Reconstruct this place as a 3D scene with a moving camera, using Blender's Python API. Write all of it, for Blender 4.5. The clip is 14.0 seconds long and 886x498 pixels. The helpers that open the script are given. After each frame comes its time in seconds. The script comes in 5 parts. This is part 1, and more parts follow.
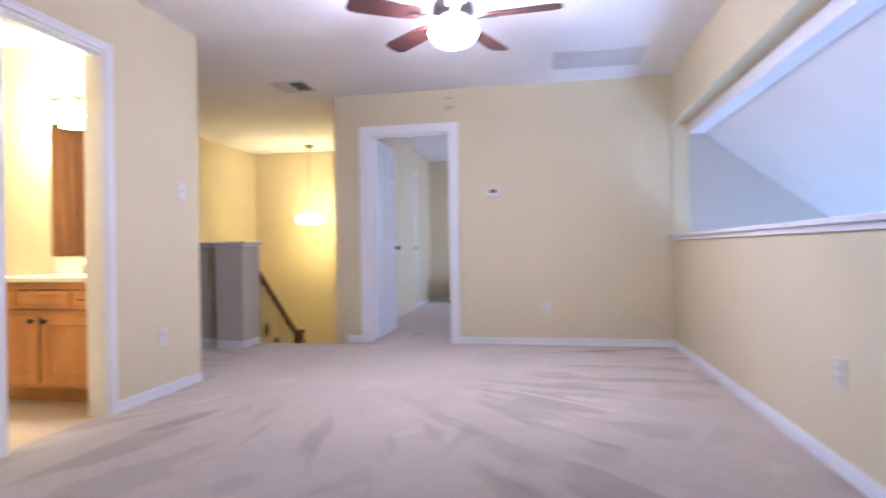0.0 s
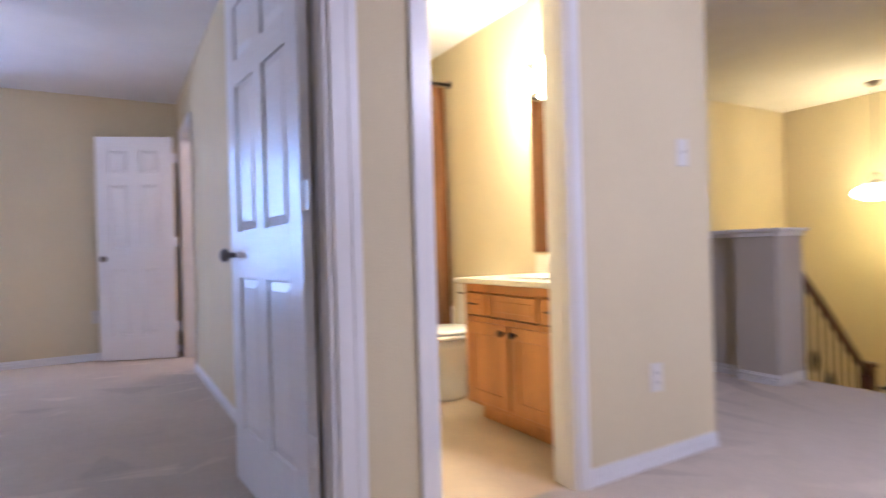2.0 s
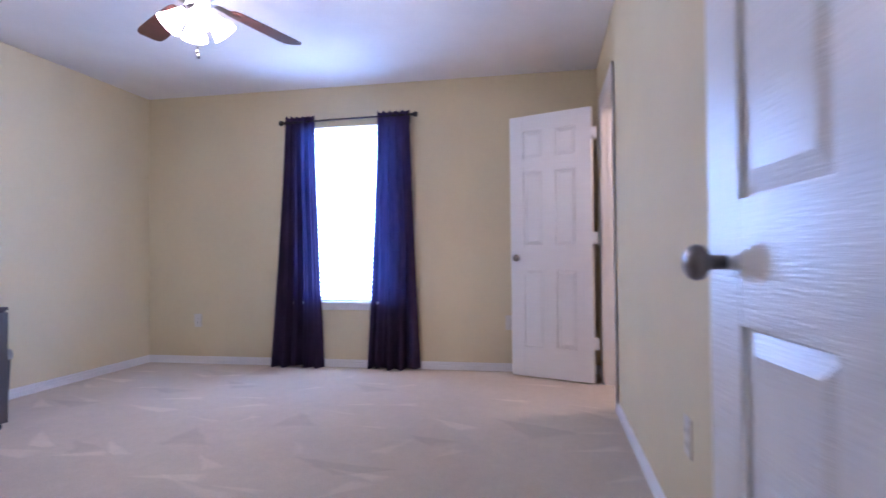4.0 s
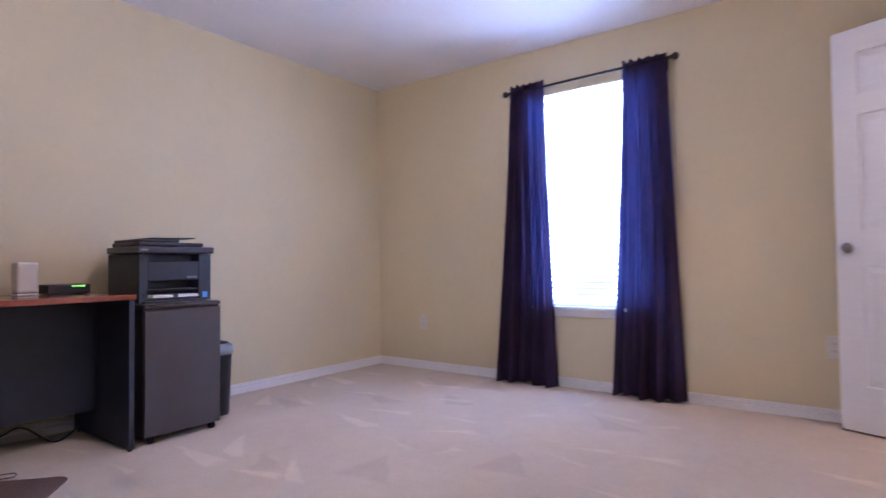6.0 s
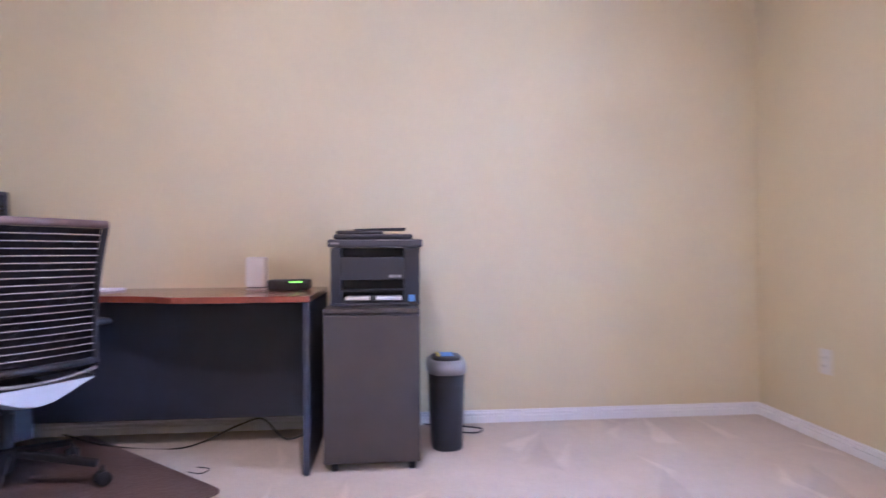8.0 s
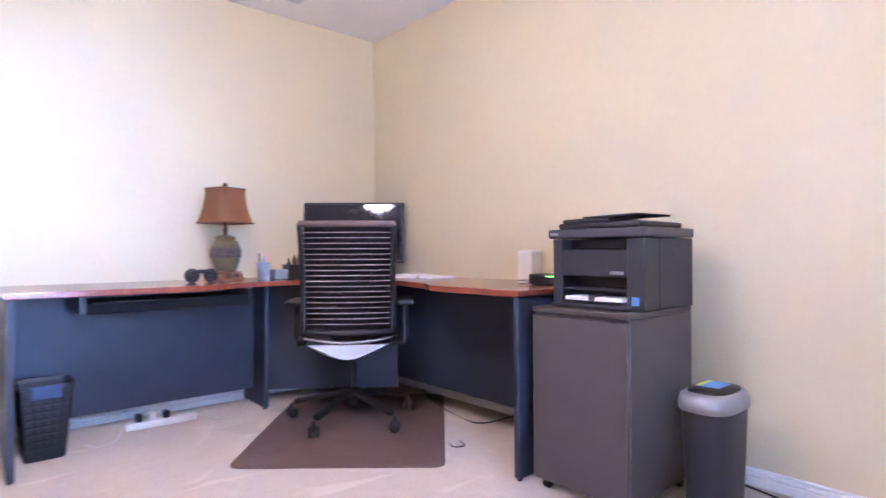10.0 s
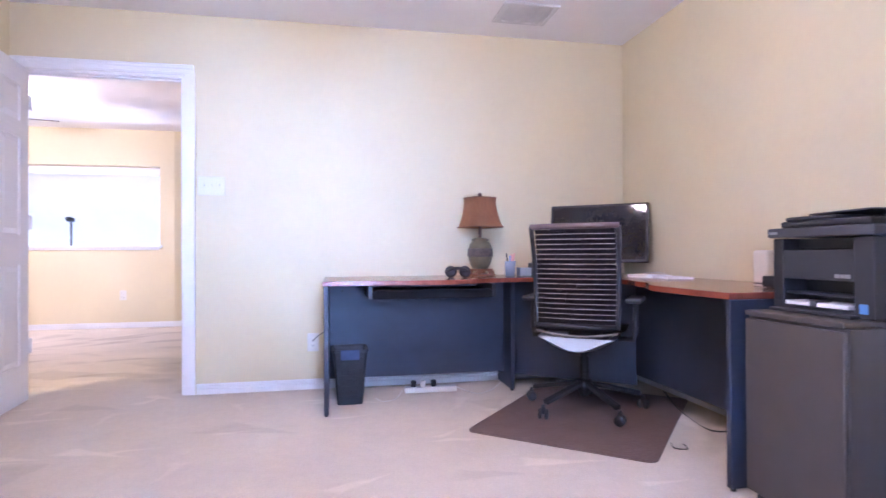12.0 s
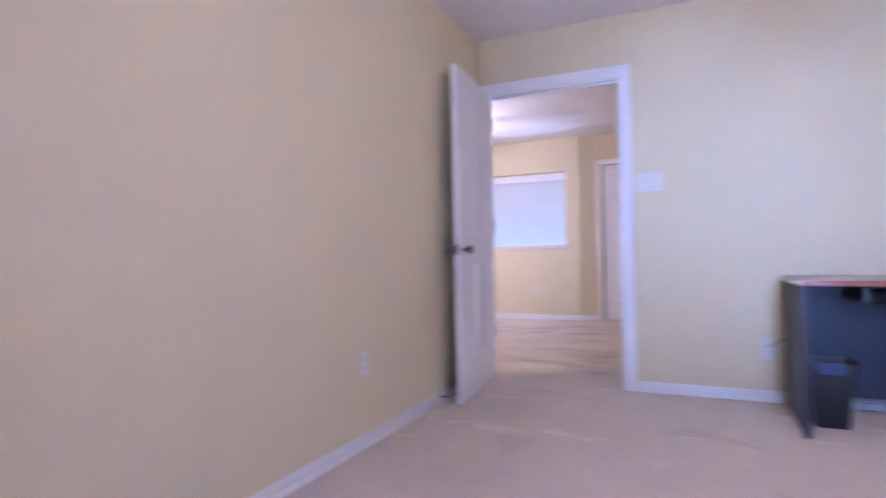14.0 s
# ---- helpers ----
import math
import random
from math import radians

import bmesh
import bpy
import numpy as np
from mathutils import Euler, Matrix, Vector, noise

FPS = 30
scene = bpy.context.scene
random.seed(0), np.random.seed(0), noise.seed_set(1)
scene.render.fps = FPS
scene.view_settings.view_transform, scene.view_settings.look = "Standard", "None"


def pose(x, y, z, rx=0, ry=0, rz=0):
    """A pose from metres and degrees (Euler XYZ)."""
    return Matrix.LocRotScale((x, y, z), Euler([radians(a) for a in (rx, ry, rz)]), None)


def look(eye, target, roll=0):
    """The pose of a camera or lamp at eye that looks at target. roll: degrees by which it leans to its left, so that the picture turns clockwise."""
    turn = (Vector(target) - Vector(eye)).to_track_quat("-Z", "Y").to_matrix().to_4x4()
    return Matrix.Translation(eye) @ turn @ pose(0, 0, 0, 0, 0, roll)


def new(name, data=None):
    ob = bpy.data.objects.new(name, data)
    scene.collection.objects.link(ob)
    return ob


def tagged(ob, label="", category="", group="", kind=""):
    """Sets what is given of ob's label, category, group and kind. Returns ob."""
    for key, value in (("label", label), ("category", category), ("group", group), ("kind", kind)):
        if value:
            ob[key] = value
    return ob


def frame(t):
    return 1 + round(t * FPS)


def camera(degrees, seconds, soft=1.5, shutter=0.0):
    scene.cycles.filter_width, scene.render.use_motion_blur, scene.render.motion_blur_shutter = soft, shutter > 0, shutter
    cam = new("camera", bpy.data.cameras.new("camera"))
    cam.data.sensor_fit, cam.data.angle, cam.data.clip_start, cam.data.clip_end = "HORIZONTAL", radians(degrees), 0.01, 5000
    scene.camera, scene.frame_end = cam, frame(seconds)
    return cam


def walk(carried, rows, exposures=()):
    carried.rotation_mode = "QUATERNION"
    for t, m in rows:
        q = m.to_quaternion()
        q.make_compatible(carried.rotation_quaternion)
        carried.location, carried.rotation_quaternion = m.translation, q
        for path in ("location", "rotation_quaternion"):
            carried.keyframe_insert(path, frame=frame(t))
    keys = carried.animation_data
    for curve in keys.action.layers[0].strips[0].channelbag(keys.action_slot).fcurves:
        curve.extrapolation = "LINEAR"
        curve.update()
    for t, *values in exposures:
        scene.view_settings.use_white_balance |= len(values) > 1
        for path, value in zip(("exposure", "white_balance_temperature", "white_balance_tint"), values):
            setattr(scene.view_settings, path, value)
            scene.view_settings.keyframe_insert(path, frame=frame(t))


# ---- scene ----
cam = camera(76.8, 14.0, 1.5, 0.6)
PATH = [
    (0.00, 2.415, -5.299, 0.909, 89.99, 0.86, 10.31),
    (0.50, 2.284, -4.945, 0.917, 89.99, 1.00, 22.95),
    (1.00, 2.114, -4.589, 0.916, 90.03, 0.89, 35.23),
    (1.50, 1.857, -4.298, 0.900, 90.46, 1.53, 44.55),
    (2.00, 1.574, -4.058, 0.927, 90.10, 1.63, 59.32),
    (2.50, 1.170, -3.937, 0.927, 90.55, 0.98, 70.92),
    (3.00, 0.810, -3.891, 0.917, 90.81, 0.68, 79.88),
    (3.50, 0.434, -3.857, 0.927, 90.81, 0.60, 92.47),
    (4.00, 0.107, -3.892, 0.942, 90.84, 0.61, 100.46),
    (6.50, -1.172, -4.172, 0.864, 91.36, 0.42, 133.78),
    (7.00, -1.618, -4.287, 0.913, 90.82, 0.12, 143.11),
    (7.50, -2.055, -4.374, 0.923, 90.39, 0.13, 158.59),
    (10.00, -3.553, -5.222, 0.896, 90.35, 0.31, 229.25),
    (10.50, -3.752, -5.305, 0.903, 90.28, 0.28, 239.17),
    (11.00, -3.869, -5.420, 0.900, 90.41, 0.21, 249.57),
    (11.50, -3.933, -5.437, 0.907, 90.53, 0.28, 255.58),
    (12.00, -3.944, -5.413, 0.899, 90.42, 0.28, 259.04),
    (12.50, -3.943, -5.342, 0.909, 90.28, 0.34, 262.76),
    (13.00, -3.918, -5.249, 0.911, 90.25, 0.35, 269.02),
    (13.50, -3.929, -5.107, 0.921, 90.27, 0.78, 279.64),
    (14.00, -3.905, -4.940, 0.899, 90.62, 1.12, 295.01),
]
EXPOSURES = [(0.0, 0.30, 4900, 31), (2.0, 0.12, 4950, 33), (3.5, 0.14, 4850, 33), (4.2, 0.22, 4980, 34), (6.4, 0.16, 5320, 40), (7.6, 0.54, 5310, 40), (9.9, 1.24, 5420, 38), (12.5, 0.88, 5300, 40), (14.0, 0.28, 5220, 45)]
walk(cam, [(t, pose(*p)) for t, *p in PATH], EXPOSURES)

# ---- sky and large lights ----
world = bpy.data.worlds.new("sky")
scene.world = world
world.use_nodes = True
wn = world.node_tree
sky = wn.nodes.new("ShaderNodeTexSky")
sky.sky_type, sky.sun_disc = "NISHITA", False
sky.sun_elevation, sky.sun_rotation = radians(50), radians(120)
wn.links.new(sky.outputs[0], wn.nodes["Background"].inputs[0])
wn.nodes["Background"].inputs[1].default_value = 0.12
sun = new("sun", bpy.data.lights.new("sun", "SUN"))
sun.data.energy, sun.data.angle, sun.data.color = 1.2, radians(10), (1.0, 0.96, 0.9)
sun.matrix_world = look((6, -9, 12), (0, -4, 0))


def area(name, eye, target, w, h, power, color):
    ob = new(name, bpy.data.lights.new(name, "AREA"))
    ob.data.shape, ob.data.size, ob.data.size_y = "RECTANGLE", w, h
    ob.data.energy, ob.data.color = power, color
    ob.matrix_world = look(eye, target)
    return ob


DAY = (0.60, 0.79, 1.0)
area("office_window_light", (-4.66, -5.58, 1.33), (0, -5.58, 1.0), 0.84, 1.48, 58, DAY)
beam = area("office_window_beam", (-4.67, -5.58, 1.33), (0, -5.1, 0.55), 0.84, 1.48, 56, (0.36, 0.67, 1.0))
beam.data.spread = radians(48)
area("living_window_light", (6.6, -1.8, -1.6), (5.0, -1.8, 1.2), 2.6, 1.6, 128, (0.52, 0.77, 1.0))
area("bedroom_window_light", (3.4, 3.0, 1.4), (0.5, 3.0, 1.2), 1.2, 1.3, 32, (0.85, 0.92, 1.0))
LOFT_LAMP, OFFICE_LAMP, BATH_LAMP, STAIR_LAMP, CLOSET_LAMP = 188, 78, 140, 46, 100
WARM = (1.0, 0.80, 0.58)

# ---- materials ----
def mat(name, color, rough=0.6, metal=0.0, vary=0.06, scale=6.0, bump=0.0, bscale=200.0, spec=0.5, emit=0.0, ecol=None, stretch=None, coat=0.0, trans=0.0):
    m = bpy.data.materials.new(name)
    m.use_nodes = True
    n, l = m.node_tree.nodes, m.node_tree.links
    b = n["Principled BSDF"]
    b.inputs["Roughness"].default_value = rough
    b.inputs["Metallic"].default_value = metal
    b.inputs["Specular IOR Level"].default_value = spec
    b.inputs["Coat Weight"].default_value = coat
    b.inputs["Transmission Weight"].default_value = trans
    tc = n.new("ShaderNodeTexCoord")
    mp = n.new("ShaderNodeMapping")
    l.new(tc.outputs["Object"], mp.inputs[0])
    if stretch:
        mp.inputs["Scale"].default_value = stretch
    t1 = n.new("ShaderNodeTexNoise")
    t1.inputs["Scale"].default_value, t1.inputs["Detail"].default_value = scale, 6
    t2 = n.new("ShaderNodeTexNoise")
    t2.inputs["Scale"].default_value, t2.inputs["Detail"].default_value = scale * 14, 3
    l.new(mp.outputs[0], t1.inputs[0]), l.new(mp.outputs[0], t2.inputs[0])
    mx = n.new("ShaderNodeMath")
    mx.operation = "MULTIPLY_ADD"
    mx.inputs[1].default_value = 0.4
    l.new(t2.outputs[0], mx.inputs[0]), l.new(t1.outputs[0], mx.inputs[2])
    r = n.new("ShaderNodeValToRGB")
    r.color_ramp.elements[0].position, r.color_ramp.elements[1].position = 0.45, 0.95
    lo, hi = [c * (1 - vary) for c in color], [min(1, c * (1 + vary)) for c in color]
    r.color_ramp.elements[0].color, r.color_ramp.elements[1].color = (*lo, 1), (*hi, 1)
    l.new(mx.outputs[0], r.inputs[0]), l.new(r.outputs[0], b.inputs["Base Color"])
    if bump:
        t3 = n.new("ShaderNodeTexNoise")
        t3.inputs["Scale"].default_value, t3.inputs["Detail"].default_value = bscale, 3
        l.new(mp.outputs[0], t3.inputs[0])
        bp = n.new("ShaderNodeBump")
        bp.inputs["Strength"].default_value, bp.inputs["Distance"].default_value = bump, 0.004
        l.new(t3.outputs[0], bp.inputs["Height"]), l.new(bp.outputs[0], b.inputs["Normal"])
    if emit:
        b.inputs["Emission Color"].default_value = (*(ecol or color), 1)
        b.inputs["Emission Strength"].default_value = emit
    return m


def carpet_material(name, fan_centre=None):
    """Cut-pile carpet: soft footfall shading, then the marks that a vacuum cleaner brushed into the pile."""
    m = mat(name, (0.60, 0.525, 0.432), 1.0, vary=0.06, scale=1.6, spec=0.05)
    n, l = m.node_tree.nodes, m.node_tree.links
    b = n["Principled BSDF"]
    b.inputs["Diffuse Roughness"].default_value = 1.0
    colour = b.inputs["Base Color"].links[0].from_node.outputs[0]
    tc = n.new("ShaderNodeTexCoord")

    def calc(op, a, b_=None, c=None):
        k = n.new("ShaderNodeMath")
        k.operation = op
        for i, v in enumerate((a, b_, c)):
            if v is None:
                continue
            if isinstance(v, (int, float)):
                k.inputs[i].default_value = v
            else:
                l.new(v, k.inputs[i])
        return k.outputs[0]

    def noise(vec, scale, detail=3, rough=0.5):
        k = n.new("ShaderNodeTexNoise")
        k.inputs["Scale"].default_value, k.inputs["Detail"].default_value, k.inputs["Roughness"].default_value = scale, detail, rough
        l.new(vec, k.inputs[0])
        return k

    def shade(tone):
        mx = n.new("ShaderNodeMix")
        mx.data_type, mx.blend_type = "RGBA", "MULTIPLY"
        mx.inputs[0].default_value = 1.0
        l.new(colour, mx.inputs[6]), l.new(tone, mx.inputs[7])
        return mx.outputs[2]

    def clamp01(v):
        return calc("MINIMUM", calc("MAXIMUM", v, 0.0), 1.0)

    mottle = noise(tc.outputs["Object"], 9.0, 5, 0.65)
    colour = shade(calc("MULTIPLY_ADD", mottle.outputs[0], 0.14, 0.93))
    tuft = noise(tc.outputs["Object"], 95.0, 2, 0.6)
    colour = shade(calc("MULTIPLY_ADD", tuft.outputs[0], 0.22, 0.89))
    if fan_centre:
        # long strokes fanning out from where the cleaner stood
        rel = n.new("ShaderNodeVectorMath")
        rel.operation = "SUBTRACT"
        rel.inputs[1].default_value = (*fan_centre, 0)
        wob = noise(tc.outputs["Object"], 1.3, 2)
        wv = n.new("ShaderNodeVectorMath")
        wv.operation = "MULTIPLY_ADD"
        wv.inputs[1].default_value = (0.22, 0.22, 0)
        l.new(wob.outputs["Color"], wv.inputs[0]), l.new(tc.outputs["Object"], wv.inputs[2])
        l.new(wv.outputs[0], rel.inputs[0])
        xyz = n.new("ShaderNodeSeparateXYZ")
        l.new(rel.outputs[0], xyz.inputs[0])
        ang = calc("ARCTAN2", xyz.outputs[0], calc("MULTIPLY", xyz.outputs[1], -1.0))
        rad = calc("SQRT", calc("ADD", calc("MULTIPLY", xyz.outputs[0], xyz.outputs[0]), calc("MULTIPLY", xyz.outputs[1], xyz.outputs[1])))
        for ka, kr, lo, gain, off in ((10.0, 0.9, 0.570, -0.20, 0.0), (7.0, 1.5, 0.585, -0.14, 31.0), (7.0, 0.8, 0.60, 0.06, 57.0)):
            cv = n.new("ShaderNodeCombineXYZ")
            l.new(calc("MULTIPLY_ADD", ang, ka, off), cv.inputs[0]), l.new(calc("MULTIPLY", rad, kr), cv.inputs[1])
            st_ = noise(cv.outputs[0], 1.0, 1.5, 0.4)
            stroke = calc("MULTIPLY", clamp01(calc("MULTIPLY", calc("SUBTRACT", st_.outputs[0], lo), 14.0)), clamp01(calc("MULTIPLY_ADD", rad, 1.3, -1.1)))
            colour = shade(calc("MULTIPLY_ADD", stroke, gain, 1.0))
    # scattered narrow wedges where a stroke ended
    wedges = ((2.2, 1.5, 0.3, 0.14, 0.19, 0.5), (2.9, 1.7, -0.5, 0.12, 0.16, 0.55), (1.9, 1.2, 1.2, 0.10, 0.12, 0.6), (2.0, 1.3, 0.8, -0.10, 0.30, 0.5))
    if fan_centre:
        wedges = ((2.2, 1.1, 0.35, -0.09, 0.20, 0.62), (2.4, 1.5, 0.1, 0.07, 0.24, 0.62))
    for sx, sy, turn, gain, wide, least in wedges:
        mp = n.new("ShaderNodeMapping")
        mp.inputs["Scale"].default_value, mp.inputs["Rotation"].default_value = (sx, sy, 1), (0, 0, turn)
        mp.inputs["Location"].default_value = (3.7 * turn, 1.3 * sx, 0)
        l.new(tc.outputs["Object"], mp.inputs[0])
        warp = noise(mp.outputs[0], 4.0, 5)
        wv = n.new("ShaderNodeVectorMath")
        wv.operation = "MULTIPLY_ADD"
        wv.inputs[1].default_value = (0.12, 0.12, 0)
        l.new(warp.outputs["Color"], wv.inputs[0]), l.new(mp.outputs[0], wv.inputs[2])
        vo = n.new("ShaderNodeTexVoronoi")
        vo.voronoi_dimensions = "2D"
        vo.inputs["Scale"].default_value = 1.0
        l.new(wv.outputs[0], vo.inputs[0])
        dv = n.new("ShaderNodeVectorMath")
        dv.operation = "SUBTRACT"
        l.new(wv.outputs[0], dv.inputs[0]), l.new(vo.outputs["Position"], dv.inputs[1])
        sep = n.new("ShaderNodeSeparateColor")
        l.new(vo.outputs["Color"], sep.inputs[0])
        rt = n.new("ShaderNodeVectorRotate")
        rt.rotation_type = "Z_AXIS"
        l.new(dv.outputs[0], rt.inputs["Vector"]), l.new(calc("MULTIPLY_ADD", sep.outputs[0], 1.6, -0.8), rt.inputs["Angle"])
        xyz = n.new("ShaderNodeSeparateXYZ")
        l.new(rt.outputs[0], xyz.inputs[0])
        reach = calc("MULTIPLY", calc("ADD", xyz.outputs[1], 0.40), wide)
        edge_ = calc("MULTIPLY", calc("SUBTRACT", reach, calc("ABSOLUTE", xyz.outputs[0])), 26)
        end_ = calc("MULTIPLY", calc("SUBTRACT", calc("MULTIPLY_ADD", sep.outputs[2], 0.35, 0.05), xyz.outputs[1]), 12)
        shape = calc("MULTIPLY", clamp01(calc("MINIMUM", edge_, end_)), calc("GREATER_THAN", sep.outputs[1], least))
        colour = shade(calc("MULTIPLY_ADD", shape, gain, 1.0))
    l.new(colour, b.inputs["Base Color"])
    pile = noise(tc.outputs["Object"], 240, 2)
    bp = n.new("ShaderNodeBump")
    bp.inputs["Strength"].default_value, bp.inputs["Distance"].default_value = 0.9, 0.008
    l.new(pile.outputs[0], bp.inputs["Height"]), l.new(bp.outputs[0], b.inputs["Normal"])
    return m


M_WALL = mat("cream_paint", (0.665, 0.58, 0.375), 0.75, vary=0.03, scale=2, bump=0.25, bscale=140, spec=0.3)
# grey living room paint; on the stair half wall it stands for shaded cream
M_GREY = mat("living_and_shade_paint", (0.53, 0.49, 0.43), 0.8, vary=0.03, scale=2, bump=0.2, bscale=140, spec=0.2)
M_CEIL = mat("ceiling_paint", (0.84, 0.82, 0.81), 0.9, vary=0.03, scale=3, bump=0.5, bscale=90, spec=0.15)
M_TRIM = mat("white_gloss_paint", (0.80, 0.79, 0.79), 0.32, vary=0.02, scale=4, bump=0.04, bscale=60)
M_DOOR = mat("white_door_paint", (0.80, 0.80, 0.81), 0.30, vary=0.02, scale=5, bump=0.22, bscale=16, stretch=(1, 1, 12))
M_CARPET = carpet_material("carpet")
M_CARPET_LOFT = carpet_material("loft_carpet", (1.05, -0.95))
M_TILE = mat("bath_vinyl", (0.52, 0.42, 0.29), 0.35, vary=0.10, scale=5, bump=0.05, bscale=40)
M_PLATE = mat("white_plastic", (0.66, 0.63, 0.58), 0.35, vary=0.02, scale=20)
M_DARKM = mat("dark_bronze", (0.05, 0.045, 0.045), 0.35, 0.9, vary=0.15, scale=30)
M_NICKEL = mat("dark_nickel", (0.20, 0.18, 0.17), 0.28, 1.0, vary=0.1, scale=20)
M_CURT = mat("navy_curtain", (0.072, 0.045, 0.100), 0.85, vary=0.25, scale=14, bump=0.3, bscale=400, spec=0.2, stretch=(1, 1, 0.25))
M_CHERRY = mat("cherry_laminate", (0.235, 0.062, 0.036), 0.22, vary=0.30, scale=5, stretch=(1, 7, 1), coat=0.3)
M_GRAPH = mat("graphite_laminate", (0.028, 0.033, 0.052), 0.5, vary=0.10, scale=12, bump=0.05, bscale=200)
M_CAB = mat("grey_brown_cabinet", (0.058, 0.047, 0.042), 0.5, vary=0.08, scale=10, bump=0.06, bscale=300)
M_BLACK = mat("black_plastic", (0.013, 0.013, 0.016), 0.45, vary=0.2, scale=25, bump=0.1, bscale=400)
M_TRAY = mat("matt_black_board", (0.010, 0.010, 0.012), 0.9, vary=0.1, scale=20, spec=0.1)
M_PRN = mat("charcoal_plastic", (0.016, 0.016, 0.021), 0.5, vary=0.12, scale=20, bump=0.1, bscale=500)
M_PRN2 = mat("grey_plastic", (0.040, 0.040, 0.050), 0.4, vary=0.1, scale=20)
M_SILVER = mat("silver_plastic", (0.27, 0.27, 0.28), 0.38, 0.3, vary=0.06, scale=12)
M_PAPER = mat("paper", (0.80, 0.79, 0.80), 0.8, vary=0.02, scale=10)
M_BLUE = mat("blue_print", (0.10, 0.28, 0.62), 0.5, vary=0.05)
M_LINER = mat("bin_liner", (0.03, 0.05, 0.13), 0.4, vary=0.2, scale=30)
M_YEL = mat("yellow_print", (0.70, 0.58, 0.06), 0.5, vary=0.05)
M_MESH = mat("chair_knit", (0.030, 0.024, 0.032), 0.8, vary=0.25, scale=80, bump=0.3, bscale=500)
M_TAUPE = mat("taupe_plastic", (0.13, 0.085, 0.080), 0.5, vary=0.1, scale=30)
M_CORD = mat("pale_cord", (0.46, 0.40, 0.37), 0.5, vary=0.1, scale=30)
M_SEAT = mat("light_grey_shell", (0.52, 0.56, 0.62), 0.45, vary=0.05, scale=12)
M_MAT = mat("brown_chair_mat", (0.165, 0.108, 0.090), 0.42, vary=0.14, scale=8, bump=0.9, bscale=75)
M_SCREEN = mat("glossy_screen", (0.012, 0.012, 0.018), 0.05, vary=0.05, spec=0.5)
M_SHADE = mat("copper_silk", (0.42, 0.185, 0.085), 0.6, vary=0.10, scale=20, bump=0.3, bscale=300, stretch=(6, 6, 1))
M_POT = mat("olive_ceramic", (0.125, 0.100, 0.052), 0.4, vary=0.30, scale=16, bump=0.2, bscale=80)
M_POT2 = mat("ceramic_band", (0.085, 0.062, 0.052), 0.55, vary=0.5, scale=40, bump=0.9, bscale=60)
M_WOOD = mat("dark_wood", (0.085, 0.030, 0.018), 0.35, vary=0.3, scale=10, stretch=(1, 1, 6))
M_STAND = mat("carved_base_wood", (0.24, 0.105, 0.052), 0.45, vary=0.25, scale=14)
M_BLADE = mat("walnut_blade", (0.075, 0.027, 0.020), 0.4, vary=0.35, scale=8, stretch=(8, 1, 1))
M_OAK = mat("honey_oak", (0.445, 0.198, 0.044), 0.38, vary=0.22, scale=9, stretch=(1, 1, 0.15), coat=0.15)
M_COUNTER = mat("cultured_marble", (0.80, 0.76, 0.66), 0.2, vary=0.05, scale=5)
M_PORC = mat("porcelain", (0.82, 0.80, 0.76), 0.12, vary=0.01)
M_BROWN = mat("brown_shower_cloth", (0.30, 0.135, 0.04), 0.75, vary=0.25, scale=10, bump=0.3, bscale=200, stretch=(1, 1, 0.2))
M_MIRROR = mat("mirror_silver", (0.9, 0.9, 0.9), 0.02, 1.0, vary=0.0)
M_SLAT = mat("white_blind", (0.84, 0.84, 0.84), 0.5, vary=0.02, scale=8)
tl = M_SLAT.node_tree.nodes.new("ShaderNodeBsdfTranslucent")
tl.inputs[0].default_value = (0.94, 0.95, 0.97, 1)
ms = M_SLAT.node_tree.nodes.new("ShaderNodeMixShader")
ms.inputs[0].default_value = 0.85
M_SLAT.node_tree.links.new(M_SLAT.node_tree.nodes["Principled BSDF"].outputs[0], ms.inputs[1])
M_SLAT.node_tree.links.new(tl.outputs[0], ms.inputs[2])
M_SLAT.node_tree.links.new(ms.outputs[0], M_SLAT.node_tree.nodes["Material Output"].inputs[0])
ct_ = M_CURT.node_tree.nodes.new("ShaderNodeBsdfTranslucent")
ct_.inputs[0].default_value = (0.08, 0.13, 0.36, 1)
cs_ = M_CURT.node_tree.nodes.new("ShaderNodeMixShader")
cs_.inputs[0].default_value = 0.06
M_CURT.node_tree.links.new(M_CURT.node_tree.nodes["Principled BSDF"].outputs[0], cs_.inputs[1])
M_CURT.node_tree.links.new(ct_.outputs[0], cs_.inputs[2])
M_CURT.node_tree.links.new(cs_.outputs[0], M_CURT.node_tree.nodes["Material Output"].inputs[0])
M_GLASS = mat("window_glass", (1, 1, 1), 0.0, vary=0.0, trans=1.0)
M_GREEN = mat("green_led", (0.2, 0.9, 0.1), 0.5, emit=2.5, ecol=(0.25, 1.0, 0.1))
M_BALL = mat("grey_rubber", (0.055, 0.05, 0.06), 0.5, vary=0.1)
M_GLOBE1 = mat("lit_bowl_glass", (0.9, 0.85, 0.8), 0.3, vary=0.0, emit=LOFT_LAMP, ecol=(1.0, 0.92, 0.84))
M_GLOBE2 = mat("lit_tulip_glass", (0.9, 0.85, 0.8), 0.3, vary=0.0, emit=OFFICE_LAMP, ecol=(1.0, 0.84, 0.66))
